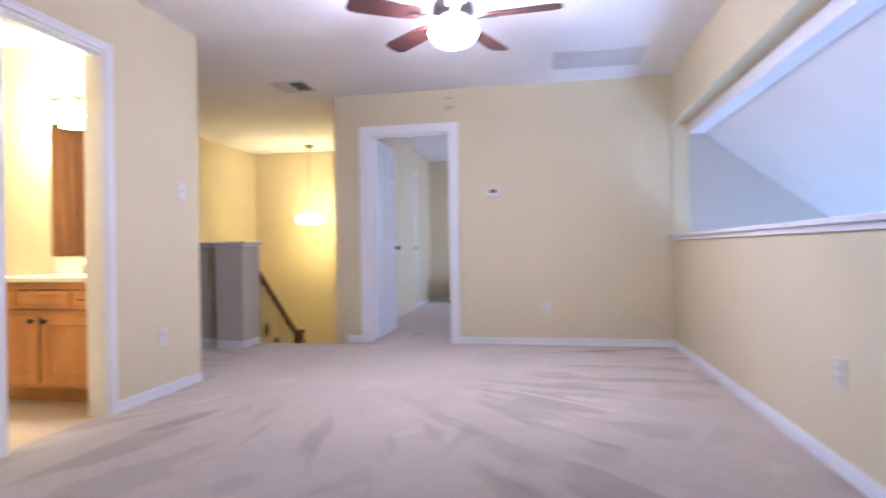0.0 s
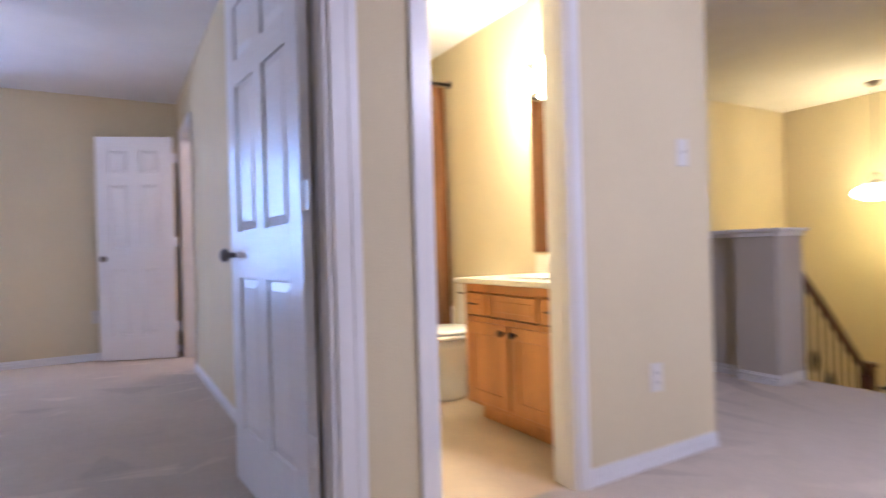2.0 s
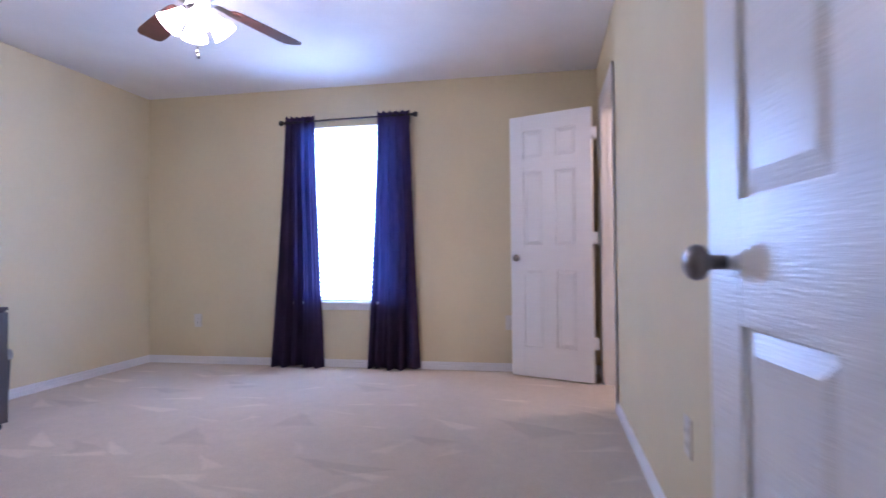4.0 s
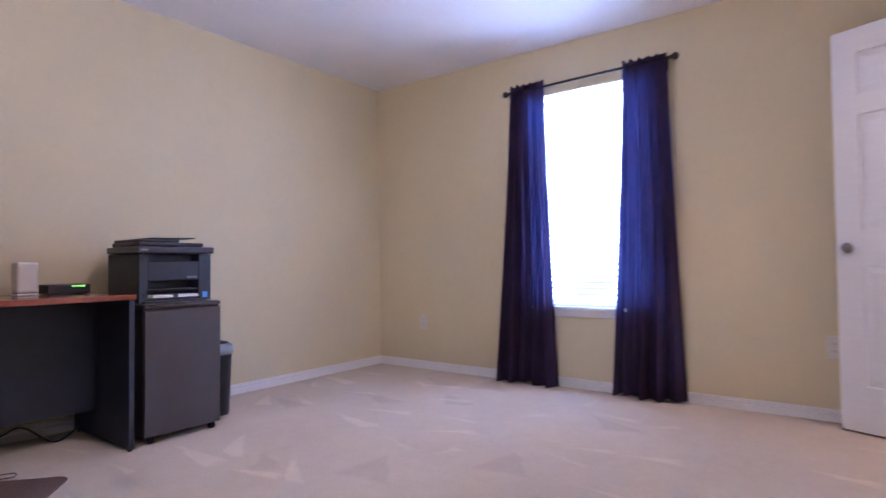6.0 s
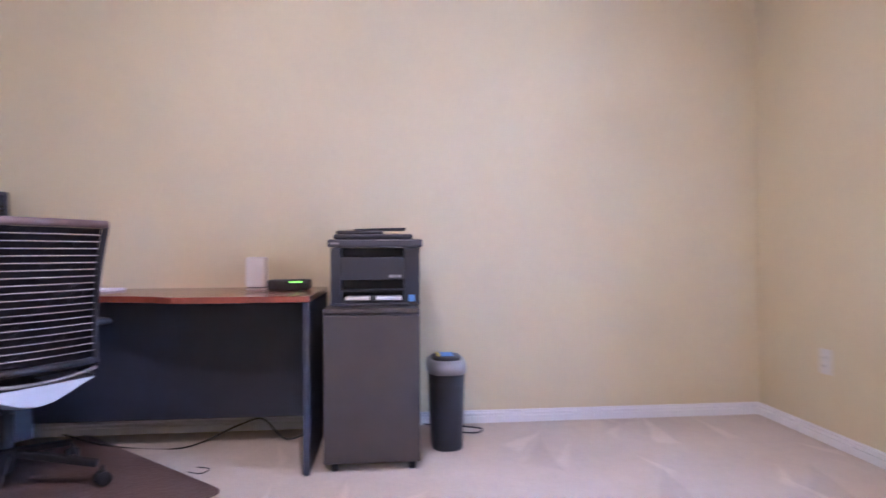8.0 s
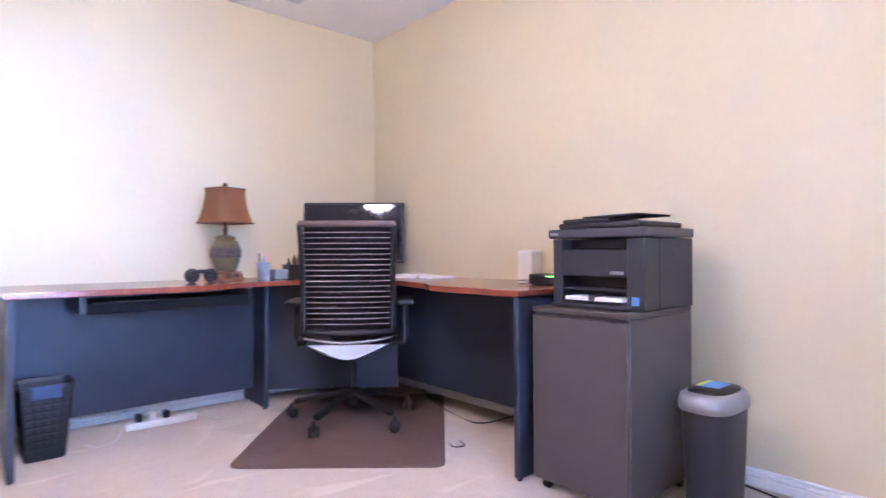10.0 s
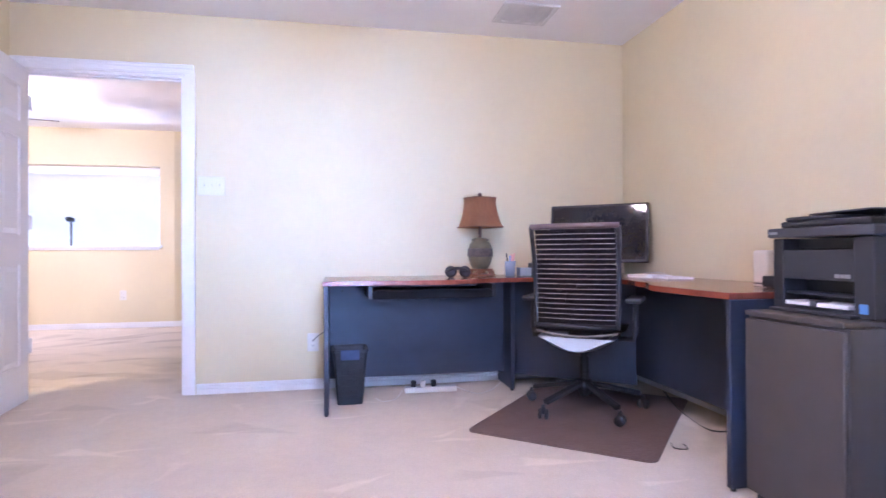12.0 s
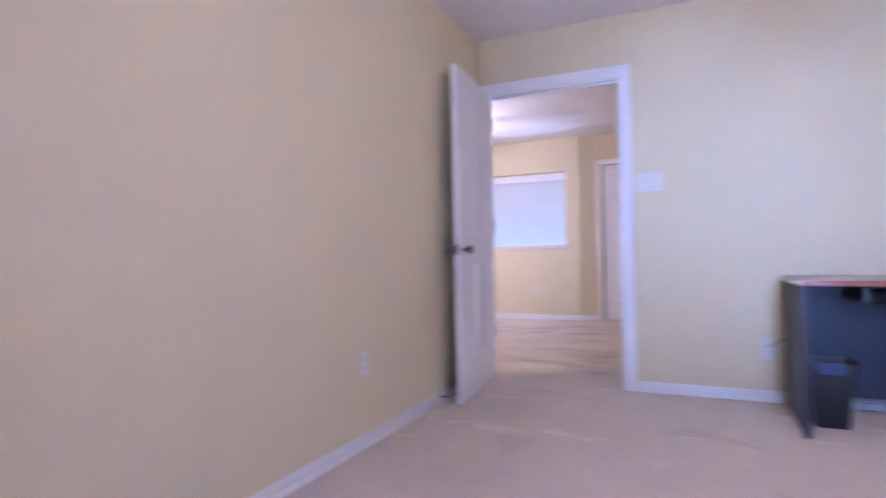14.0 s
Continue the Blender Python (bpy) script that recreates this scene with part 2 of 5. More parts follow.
M_GLOBE3 = mat("lit_vanity_glass", (0.9, 0.85, 0.75), 0.3, vary=0.0, emit=BATH_LAMP, ecol=(1.0, 0.84, 0.40))
M_GLOBE4 = mat("lit_pendant_glass", (0.9, 0.85, 0.75), 0.3, vary=0.0, emit=STAIR_LAMP, ecol=(1.0, 0.75, 0.21))
M_GLOBE4U = mat("lit_upper_glass", (0.9, 0.85, 0.75), 0.3, vary=0.0, emit=STAIR_LAMP * 1.5, ecol=(1.0, 0.77, 0.28))
M_GLOBE5 = mat("lit_dome_glass", (0.9, 0.85, 0.75), 0.3, vary=0.0, emit=CLOSET_LAMP, ecol=(1.0, 0.72, 0.48))
M_VENT = mat("vent_enamel", (0.62, 0.61, 0.60), 0.45, vary=0.03)
M_VDARK = mat("vent_shadow", (0.10, 0.095, 0.09), 0.8)
M_PINK = mat("pink_plastic", (0.70, 0.30, 0.26), 0.5)
M_CLEAR = mat("clear_blue_plastic", (0.42, 0.52, 0.62), 0.2, vary=0.05, trans=0.4)

# ---- mesh helpers ----
def box(bm, x0, y0, z0, x1, y1, z1, bev=0.0, seg=2):
    g = bmesh.ops.create_cube(bm, size=1.0, matrix=Matrix.LocRotScale(((x0 + x1) / 2, (y0 + y1) / 2, (z0 + z1) / 2), None, (abs(x1 - x0), abs(y1 - y0), abs(z1 - z0))))
    if bev:
        es = list({e for v in g["verts"] for e in v.link_edges})
        bmesh.ops.bevel(bm, geom=es, offset=bev, segments=seg, profile=0.5, affect="EDGES")
    return bm


def nb():
    return bmesh.new()


def bx(*a, **k):
    return box(nb(), *a, **k)


def prism(bm, pts, z0, z1):
    """An upright prism over a plan outline (counter-clockwise)."""
    lo = [bm.verts.new((x, y, z0)) for x, y in pts]
    hi = [bm.verts.new((x, y, z1)) for x, y in pts]
    bm.faces.new(hi), bm.faces.new(lo[::-1])
    for i in range(len(pts)):
        j = (i + 1) % len(pts)
        bm.faces.new((lo[i], lo[j], hi[j], hi[i]))
    return bm


def lathe(bm, prof, cx=0, cy=0, seg=28, squash=(1, 1)):
    rings = []
    for r, z in prof:
        rings.append([bm.verts.new((cx + squash[0] * r * math.cos(2 * math.pi * k / seg), cy + squash[1] * r * math.sin(2 * math.pi * k / seg), z)) for k in range(seg)])
    for a, b in zip(rings, rings[1:]):
        for k in range(seg):
            j = (k + 1) % seg
            f = bm.faces.new((a[k], a[j], b[j], b[k]))
            f.smooth = True
    if prof[0][0] > 1e-4:
        bm.faces.new(rings[0][::-1])
    if prof[-1][0] > 1e-4:
        bm.faces.new(rings[-1])
    return bm


def tube(bm, pts, r, seg=10, closed=False):
    pts = [Vector(p) for p in pts]
    rings = []
    for i, p in enumerate(pts):
        a, b = pts[max(i - 1, 0)], pts[min(i + 1, len(pts) - 1)]
        d = (b - a).normalized()
        u = d.orthogonal().normalized() if abs(d.z) > 0.95 else Vector((0, 0, 1)).cross(d).normalized()
        w = d.cross(u)
        rr = r[i] if isinstance(r, (list, tuple)) else r
        rings.append([bm.verts.new(p + rr * (math.cos(2 * math.pi * k / seg) * u + math.sin(2 * math.pi * k / seg) * w)) for k in range(seg)])
    for a, b in zip(rings, rings[1:]):
        for k in range(seg):
            j = (k + 1) % seg
            f = bm.faces.new((a[k], a[j], b[j], b[k]))
            f.smooth = True
    bm.faces.new(rings[0][::-1]), bm.faces.new(rings[-1])
    return bm


def bar(bm, p, q, w, h, bev=0.0):
    """A straight bar of rectangular section from p to q."""
    p, q = Vector(p), Vector(q)
    d = q - p
    g = bmesh.ops.create_cube(bm, size=1.0)["verts"]
    if bev:
        bmesh.ops.scale(bm, vec=(w, h, d.length), verts=g)
        r = bmesh.ops.bevel(bm, geom=list({e for v in g for e in v.link_edges}), offset=bev, segments=2, profile=0.5, affect="EDGES")
        g = list({v for f in r["faces"] for v in f.verts} | {v for v in g if v.is_valid})
    else:
        bmesh.ops.scale(bm, vec=(w, h, d.length), verts=g)
    rot = d.to_track_quat("Z", "Y").to_matrix().to_4x4()
    bmesh.ops.transform(bm, matrix=Matrix.Translation((p + q) / 2) @ rot, verts=g)
    return bm


def link(name, bm, material, parent=None, label=""):
    me = bpy.data.meshes.new(name)
    bmesh.ops.recalc_face_normals(bm, faces=bm.faces)
    bm.to_mesh(me)
    bm.free()
    me.materials.append(material)
    ob = new(name, me)
    if parent:
        ob.parent = parent
    if label:
        ob["label"] = label
    return ob


def part(name, bm, material, parent, label=""):
    return link(name, bm, material, parent, label)


def thing(name, label, category, m=None, group=""):
    ob = new(name)
    ob.empty_display_size = 0.1
    if m is not None:
        ob.matrix_world = m
    return tagged(ob, label, category, group)


def structure(name, bm, material, label):
    return tagged(link(name, bm, material), label, "", "", "structure")


def grid_wall(bm, axis, f0, f1, a0, a1, z0, z1, holes=()):
    """A wall slab f0..f1 thick along axis ('x': it runs along y; 'y': along x) with holes (a0, a1, z0, z1)."""
    az = sorted({a0, a1, *[h[0] for h in holes], *[h[1] for h in holes]})
    zz = sorted({z0, z1, *[h[2] for h in holes], *[h[3] for h in holes]})
    az, zz = [a for a in az if a0 <= a <= a1], [z for z in zz if z0 <= z <= z1]
    na, nz = len(az) - 1, len(zz) - 1
    solid = [[not any(h[0] < (az[i] + az[i + 1]) / 2 < h[1] and h[2] < (zz[k] + zz[k + 1]) / 2 < h[3] for h in holes) for k in range(nz)] for i in range(na)]
    vs = {}

    def v(f, i, k):
        key = (f, i, k)
        if key not in vs:
            vs[key] = bm.verts.new((f, az[i], zz[k]) if axis == "x" else (az[i], f, zz[k]))
        return vs[key]

    ok = lambda i, k: 0 <= i < na and 0 <= k < nz and solid[i][k]
    for i in range(na):
        for k in range(nz):
            if not solid[i][k]:
                continue
            for f in (f0, f1):
                bm.faces.new((v(f, i, k), v(f, i + 1, k), v(f, i + 1, k + 1), v(f, i, k + 1)))
            for (di, dk), (p, q) in {(-1, 0): ((i, k), (i, k + 1)), (1, 0): ((i + 1, k), (i + 1, k + 1)), (0, -1): ((i, k), (i + 1, k)), (0, 1): ((i, k + 1), (i + 1, k + 1))}.items():
                if not ok(i + di, k + dk):
                    bm.faces.new((v(f0, *p), v(f1, *p), v(f1, *q), v(f0, *q)))
    return bm


def base_run(bm, p, q, nx, ny):
    """A stepped baseboard along p..q, standing out from the wall along (nx, ny)."""
    for z0, z1, t in ((0, 0.036, 0.014), (0.036, 0.041, 0.006), (0.041, 0.055, 0.012), (0.055, 0.059, 0.004), (0.059, 0.068, 0.008)):
        x0, x1 = sorted((p[0], q[0]))
        y0, y1 = sorted((p[1], q[1]))
        if nx:
            x0, x1 = sorted((p[0], p[0] + nx * t))
        else:
            y0, y1 = sorted((p[1], p[1] + ny * t))
        box(bm, x0, y0, z0, x1, y1, z1, 0.0025, 1)
    return bm


def casing(bm, axis, face, side, a0, a1, top, w=0.07, wl=None):
    """Door casing round an opening a0..a1 on a wall face; side is the way it stands out."""
    wl = w if wl is None else wl
    for q0, q1, t in ((0.0, 1.0, 0.013), (0.62, 1.0, 0.017)):
        f = face + side * t
        for lo, hi in ((a0 - q1 * wl, a0 - q0 * wl), (a1 + q0 * w, a1 + q1 * w)):
            if axis == "x":
                box(bm, min(face, f), lo, 0, max(face, f), hi, top + q1 * w, 0.002, 1)
            else:
                box(bm, lo, min(face, f), 0, hi, max(face, f), top + q1 * w, 0.002, 1)
        lo, hi = a0 - q0 * wl, a1 + q0 * w
        if axis == "x":
            box(bm, min(face, f), lo, top + q0 * w, max(face, f), hi, top + q1 * w, 0.002, 1)
        else:
            box(bm, lo, min(face, f), top + q0 * w, hi, max(face, f), top + q1 * w, 0.002, 1)
    return bm


def jamb(bm, axis, f0, f1, a0, a1, top, t=0.018, stop=None):
    """Lining of a doorway inside the opening a0..a1, with a door stop."""
    def put(lo, hi, z0, z1, g0=f0, g1=f1):
        if axis == "x":
            box(bm, g0, lo, z0, g1, hi, z1, 0.001, 1)
        else:
            box(bm, lo, g0, z0, hi, g1, z1, 0.001, 1)
    put(a0, a0 + t, 0, top), put(a1 - t, a1, 0, top), put(a0 + t, a1 - t, top - t, top)
    if stop:
        s0, s1 = stop
        put(a0 + t, a0 + t + 0.011, 0, top - t, s0, s1), put(a1 - t - 0.004, a1 - t, 0, top - t, s0, s1)
        put(a0 + t, a1 - t, top - t - 0.011, top - t, s0, s1)
    return bm


def knob(parent, x, y, z, side, material):
    """A round knob with its rose, standing out of a leaf along local y."""
    k = part("knob", lathe(nb(), [(0.0, 0.060), (0.014, 0.059), (0.024, 0.053), (0.028, 0.044), (0.026, 0.034), (0.015, 0.026), (0.011, 0.020), (0.011, 0.0)][::-1], seg=20), material, parent, "dark metal door knob")
    k.matrix_local = Matrix.Translation((x, y, z)) @ Matrix.Rotation(radians(-90 * side), 4, "X")
    r = part("rose", lathe(nb(), [(0.034, 0.0), (0.034, 0.006), (0.028, 0.011), (0.013, 0.013)], seg=20), material, parent)
    r.matrix_local = k.matrix_local
    return k


def panel_door(name, label, w, m, knob_mat, hinge_side=0.0, h=2.03, t=0.035):
    """A six-panel door leaf; local x from the hinge, y through the leaf, z up."""
    d = tagged(new(name), label, "door", "", "structure")
    d.matrix_world = m
    st, mid = 0.115, 0.10
    rows = [(0.0, 0.24), (0.84, 1.02), (1.60, 1.70), (1.915, h)]
    for a, b in ((0, st), (w - st, w)):
        part("stile", bx(a, -t / 2, 0.012, b, t / 2, h + 0.008, 0.002, 1), M_DOOR, d)
    for a, b in rows:
        part("rail", bx(st, -t / 2, max(a, 0.012), w - st, t / 2, min(b, h) + (0.008 if b == h else 0), 0.0), M_DOOR, d)
    for (a, b), (c, e) in zip(rows, rows[1:]):
        part("mullion", bx(w / 2 - mid / 2, -t / 2, b, w / 2 + mid / 2, t / 2, c), M_DOOR, d)
        for x0, x1 in ((st, w / 2 - mid / 2), (w / 2 + mid / 2, w - st)):
            bm = nb()
            g, q = 0.036, 0.006
            for s in (-1, 1):
                o = [bm.verts.new((x, s * 0.007, z)) for x, z in ((x0, b), (x1, b), (x1, c), (x0, c))]
                k = [bm.verts.new((x, s * 0.006, z)) for x, z in ((x0 + q, b + q), (x1 - q, b + q), (x1 - q, c - q), (x0 + q, c - q))]
                i = [bm.verts.new((x, s * 0.015, z)) for x, z in ((x0 + g, b + g), (x1 - g, b + g), (x1 - g, c - g), (x0 + g, c - g))]
                for n in range(4):
                    j = (n + 1) % 4
                    bm.faces.new((o[n], o[j], k[j], k[n])), bm.faces.new((k[n], k[j], i[j], i[n]))
                bm.faces.new(i)
            part("panel", bm, M_DOOR, d)
    if knob_mat:
        knob(d, w - 0.065, t / 2, 0.93, 1, knob_mat)
        knob(d, w - 0.065, -t / 2, 0.93, -1, knob_mat)
        part("latch", bx(w - 0.002, -0.012, 0.90, w + 0.003, 0.012, 0.96, 0.001, 1), M_NICKEL, d)
    return d


def hinge_set(parent, x, y, zs, dx, dy):
    for z in zs:
        bm = lathe(nb(), [(0.0065, z - 0.045), (0.0065, z + 0.045)], x, y, seg=10)
        box(bm, x - abs(dx), min(y, y + dy), z - 0.044, x + abs(dx), max(y, y + dy), z + 0.044)
        part("hinge", bm, M_TRIM, parent, "white-painted butt hinge")

# ---- the plan ----
H = 2.44            # ceilings
EX = 3.55           # loft, east face
OW, OE, ON, OS = -4.51, -0.12, -3.478, -7.52   # office faces
OD = (-4.47, -3.497)    # office doorway, along y
BD = (-3.170, -2.552)    # bathroom doorway, along y
ND = (0.705, 1.535)     # north doorway, along x
CD = (-4.13, -3.42)     # closet doorway, along x
WY = (-6.03, -5.13, 0.57, 2.09)   # office window
LS = -7.3           # loft, south face
DT = 2.045

floor = structure("floor", prism(nb(), [(-0.06, LS - 0.1), (EX + 0.6, LS - 0.1), (EX + 0.6, -3.4), (EX + 0.06, -3.4), (EX + 0.06, 0.06), (0.50, 0.06), (0.50, -0.12), (-3.3, -0.12), (-3.3, -1.75), (-0.06, -1.75)], -0.25, 0.0), M_CARPET_LOFT, "beige carpet with brushed vacuum marks in the loft")
structure("floor", prism(nb(), [(OW - 0.1, OS - 0.1), (-0.06, OS - 0.1), (-0.06, -3.42), (OW - 0.1, -3.42)], -0.25, 0.0), M_CARPET, "beige carpet with brushed vacuum marks in the office")
structure("floor", prism(nb(), [(0.50, 0.06), (3.5, 0.06), (3.5, 4.5), (0.30, 4.5), (0.30, 0.9), (0.50, 0.9)], -0.25, 0.0), M_CARPET, "beige carpet of the bedroom beyond the loft")
structure("floor", prism(nb(), [(-2.75, -3.42), (-0.06, -3.42), (-0.06, -1.75), (-2.75, -1.75)], -0.25, -0.004), M_TILE, "tan sheet flooring of the bathroom")
structure("floor", prism(nb(), [(-4.9, -3.42), (-2.75, -3.42), (-2.75, -1.9), (-4.9, -1.9)], -0.25, -0.004), M_CARPET, "carpet of the walk-in closet")

structure("ceiling", prism(nb(), [(-4.9, -7.8), (EX + 0.06, -7.8), (EX + 0.06, 4.6), (-4.9, 4.6)], H, H + 0.15), M_CEIL, "white textured ceiling")
structure("ceiling", prism(nb(), [(EX + 0.06, -7.8), (EX + 0.8, -7.8), (EX + 0.8, -3.36), (EX + 0.06, -3.36)], H, H + 0.15), M_CEIL, "white textured ceiling by the loft corner")

# wall between loft and office and bathroom
structure("wall_west", grid_wall(nb(), "x", OE, 0.0, OS - 0.12, -1.70, 0, H, [(*OD, 0, DT), (*BD, 0, DT)]), M_WALL, "cream painted wall with two doorways")
structure("wall_hall", grid_wall(nb(), "y", -1.83, -1.70, -3.3, OE, 0, H), M_WALL, "cream painted hall wall beside the bathroom")
structure("wall_north", grid_wall(nb(), "y", 0.0, 0.12, 0.48, EX + 0.14, 0, H, [(*ND, 0, DT)]), M_WALL, "cream painted north wall with a doorway")
structure("wall_east", grid_wall(nb(), "x", EX, EX + 0.14, -3.45, 0.0, 0, H, [(-3.28, -0.012, 0.985, 1.995)]), M_WALL, "cream half wall with a wide opening")
bm = nb()
prism(bm, [(EX, -3.45), (EX + 0.14, -3.45), (EX + 0.20, -3.66), (EX + 0.08, -3.66)], 0, H)
structure("wall_corner", bm, M_WALL, "short cream wall at the loft corner")
structure("wall_southeast", grid_wall(nb(), "x", EX + 0.08, EX + 0.20, LS, -3.66, 0, H, [(-4.53, -3.74, 0, DT)]), M_WALL, "cream wall with a white door")
structure("wall_south", grid_wall(nb(), "y", LS - 0.12, LS, 0.0, EX + 0.20, 0, H), M_WALL, "plain cream wall behind the walker")

# office shell
structure("wall_office_west", grid_wall(nb(), "x", OW - 0.16, OW, OS - 0.12, ON + 0.12, 0, H, [WY]), M_WALL, "cream office wall with a window")
structure("wall_office_south", grid_wall(nb(), "y", OS - 0.12, OS, OW, OE, 0, H), M_WALL, "cream office wall behind the desk")
structure("wall_office_north", grid_wall(nb(), "y", ON, ON + 0.10, OW, OE, 0, H, [(*CD, 0, DT)]), M_WALL, "cream office wall with the closet doorway")

# bathroom, closet, hall and stairwell
structure("wall_bath_west", grid_wall(nb(), "x", -2.75, -2.65, ON + 0.10, -1.83, 0, H), M_WALL, "cream bathroom end wall")
structure("wall_closet", prism(nb(), [(-4.9, -2.0), (-2.75, -2.0), (-2.75, -1.9), (-4.9, -1.9)], 0, H), M_WALL, "cream closet back wall")
structure("wall_closet_side", prism(nb(), [(-4.9, -3.38), (-4.8, -3.38), (-4.8, -2.0), (-4.9, -2.0)], 0, H), M_WALL, "cream closet side wall")
structure("wall_stair_west", grid_wall(nb(), "x", -2.18, -2.06, -0.24, 2.97, -2.7, H), M_WALL, "cream stairwell wall")
structure("wall_stair_north", grid_wall(nb(), "y", 2.85, 2.97, -2.06, 0.48, -2.7, H), M_WALL, "cream stairwell wall behind the pendant")
structure("wall_stair_east", grid_wall(nb(), "x", 0.36, 0.48, 0.0, 2.85, -2.7, H), M_WALL, "cream wall beside the stairs")
structure("wall_hall_end", grid_wall(nb(), "x", -3.42, -3.3, -1.83, 0.0, 0, H), M_WALL, "cream wall closing the hall")
structure("wall_hall_north", grid_wall(nb(), "y", -0.24, -0.12, -3.3, -2.18, 0, H), M_WALL, "cream hall wall beyond the stairwell")

# half wall round the stairs, with an end column
bm = nb()
box(bm, -2.06, -0.34, 0, -0.68, -0.22, 0.955)
box(bm, -0.68, -0.43, 0, -0.40, -0.12, 0.955)
# cream wall in shade: the shade is put into the grey colour
structure("wall_stair_half", bm, M_GREY, "cream half wall guarding the stairwell")
bm = nb()
for z0, z1, o in ((0.955, 0.985, 0.012), (0.985, 1.008, 0.032)):
    box(bm, -2.06, -0.34 - o, z0, -0.68 - o + 0.001, -0.22 + o, z1, 0.004)
    box(bm, -0.68 - o, -0.43 - o, z0, -0.40 + o, -0.12 + o, z1, 0.004)
structure("trim", bm, M_TRIM, "white moulded cap on the half wall")

# stairs, five steps to a landing
st = tagged(new("stairs"), "carpeted stairs going down to a landing", "stairs", "", "structure")
for i in range(5):
    part("step", bx(-0.40, -0.12 + 0.24 * i, -0.18 * (i + 1) - 0.2, 0.36, 0.14 + 0.24 * i, -0.18 * (i + 1), 0.012), M_CARPET, st)
part("landing", bx(-2.06, 1.08, -1.25, 0.36, 2.85, -1.08), M_CARPET, st)
for i in range(8):
    part("step", bx(-2.06, 1.08 - 0.25 * (i + 1), -1.25 - 0.18 * i - 0.2, -0.52, 1.12 - 0.25 * i, -1.25 - 0.18 * i, 0.012), M_CARPET, st)
structure("floor", prism(nb(), [(-2.1, -1.0), (0.5, -1.0), (0.5, 3.0), (-2.1, 3.0)], -2.8, -2.7), M_CARPET, "carpet at the foot of the stairs")

rail = thing("stair_rail", "dark wood handrail with slim metal balusters beside the stairs", "handrail")
rx = -0.45
part("handrail", tube(nb(), [(rx, -0.12, 0.74), (rx, 0.1, 0.56), (rx, 0.4, 0.30), (rx, 0.62, 0.10), (rx, 0.86, -0.10)], 0.030, 12), M_WOOD, rail, "dark stained wooden handrail")
part("newel_post", box(bx(rx - 0.04, 0.84, -1.08, rx + 0.04, 0.92, -0.06, 0.006), rx - 0.052, 0.828, -0.06, rx + 0.052, 0.932, -0.02, 0.008), M_WOOD, rail, "square dark wooden newel post")
for i in range(8):
    y = 0.0 + 0.105 * i
    zt = 0.64 - 0.86 * y
    bm = tube(nb(), [(rx, y, zt), (rx, y, zt - 0.86)], 0.0075, 8)
    if i % 2:
        lathe(bm, [(0.008, zt - 0.55), (0.022, zt - 0.50), (0.026, zt - 0.46), (0.022, zt - 0.42), (0.008, zt - 0.37)], rx, y, 10)
    part("baluster", bm, M_DARKM, rail, "slim dark metal baluster")
part("stringer", prism(nb(), [(rx - 0.03, -0.12), (rx + 0.03, -0.12), (rx + 0.03, 1.0), (rx - 0.03, 1.0)], -1.3, -0.22), M_WALL, rail)

# bedroom beyond the north doorway
BX, BY = 0.44, 4.32
structure("wall_bedroom_west", grid_wall(nb(), "x", BX - 0.06, BX, 0.9, BY, 0, H, [(2.35, 3.16, 0, DT)]), M_WALL, "cream bedroom wall with a closet door")
structure("wall_bedroom_entry", grid_wall(nb(), "x", 0.48, 0.60, 0.12, 0.9, 0, H), M_WALL, "cream wall behind the open bedroom door")
structure("wall_bedroom_north", grid_wall(nb(), "y", BY, BY + 0.12, BX - 0.1, 3.6, 0, H), M_WALL, "cream bedroom end wall")
structure("wall_bedroom_east", grid_wall(nb(), "x", 3.5, 3.62, 0.12, BY, 0, H, [(2.2, 3.7, 0.7, 2.1)]), M_WALL, "cream bedroom wall with a window opening")
structure("trim", bx(0.60, 1.9, H - 0.05, 3.5, 2.06, H - 0.002, 0.004), M_CEIL, "white ceiling beam in the bedroom")

# living room beyond the half wall: gable and sloping ceiling
structure("wall_living_north", prism(nb(), [(EX + 0.14, 0.0), (7.0, 0.0), (7.0, 0.12), (EX + 0.14, 0.12)], -2.7, 2.6), M_GREY, "grey gable wall of the living room")
structure("wall_living_south", prism(nb(), [(EX + 0.20, -3.9), (7.0, -3.9), (7.0, -3.78), (EX + 0.20, -3.78)], -2.7, 2.6), M_GREY, "grey living room wall")
structure("wall_living_east", grid_wall(nb(), "x", 6.9, 7.0, -3.9, 0.0, -2.7, 2.6, [(-3.2, -0.4, -2.3, -0.5)]), M_GREY, "living room wall with a wide window")
bm = nb()
z0, k, xs = 2.0, 0.774, EX + 0.30
prof_ = ((EX + 0.14, z0), (xs, z0), (7.0, z0 - k * (7.0 - xs)))
lo, hi = [bm.verts.new((x, -3.9, z)) for x, z in prof_], [bm.verts.new((x, 0.0, z)) for x, z in prof_]
bm.faces.new((lo[0], lo[1], hi[1], hi[0])), bm.faces.new((lo[1], lo[2], hi[2], hi[1]))
bmesh.ops.recalc_face_normals(bm, faces=bm.faces)
bmesh.ops.solidify(bm, geom=bm.faces[:], thickness=0.1)
structure("ceiling", bm, M_CEIL, "white sloping ceiling over the living room")
structure("floor", prism(nb(), [(EX + 0.14, -3.9), (7.0, -3.9), (7.0, 0.1), (EX + 0.14, 0.1)], -2.85, -2.7), M_TILE, "pale floor of the living room below")
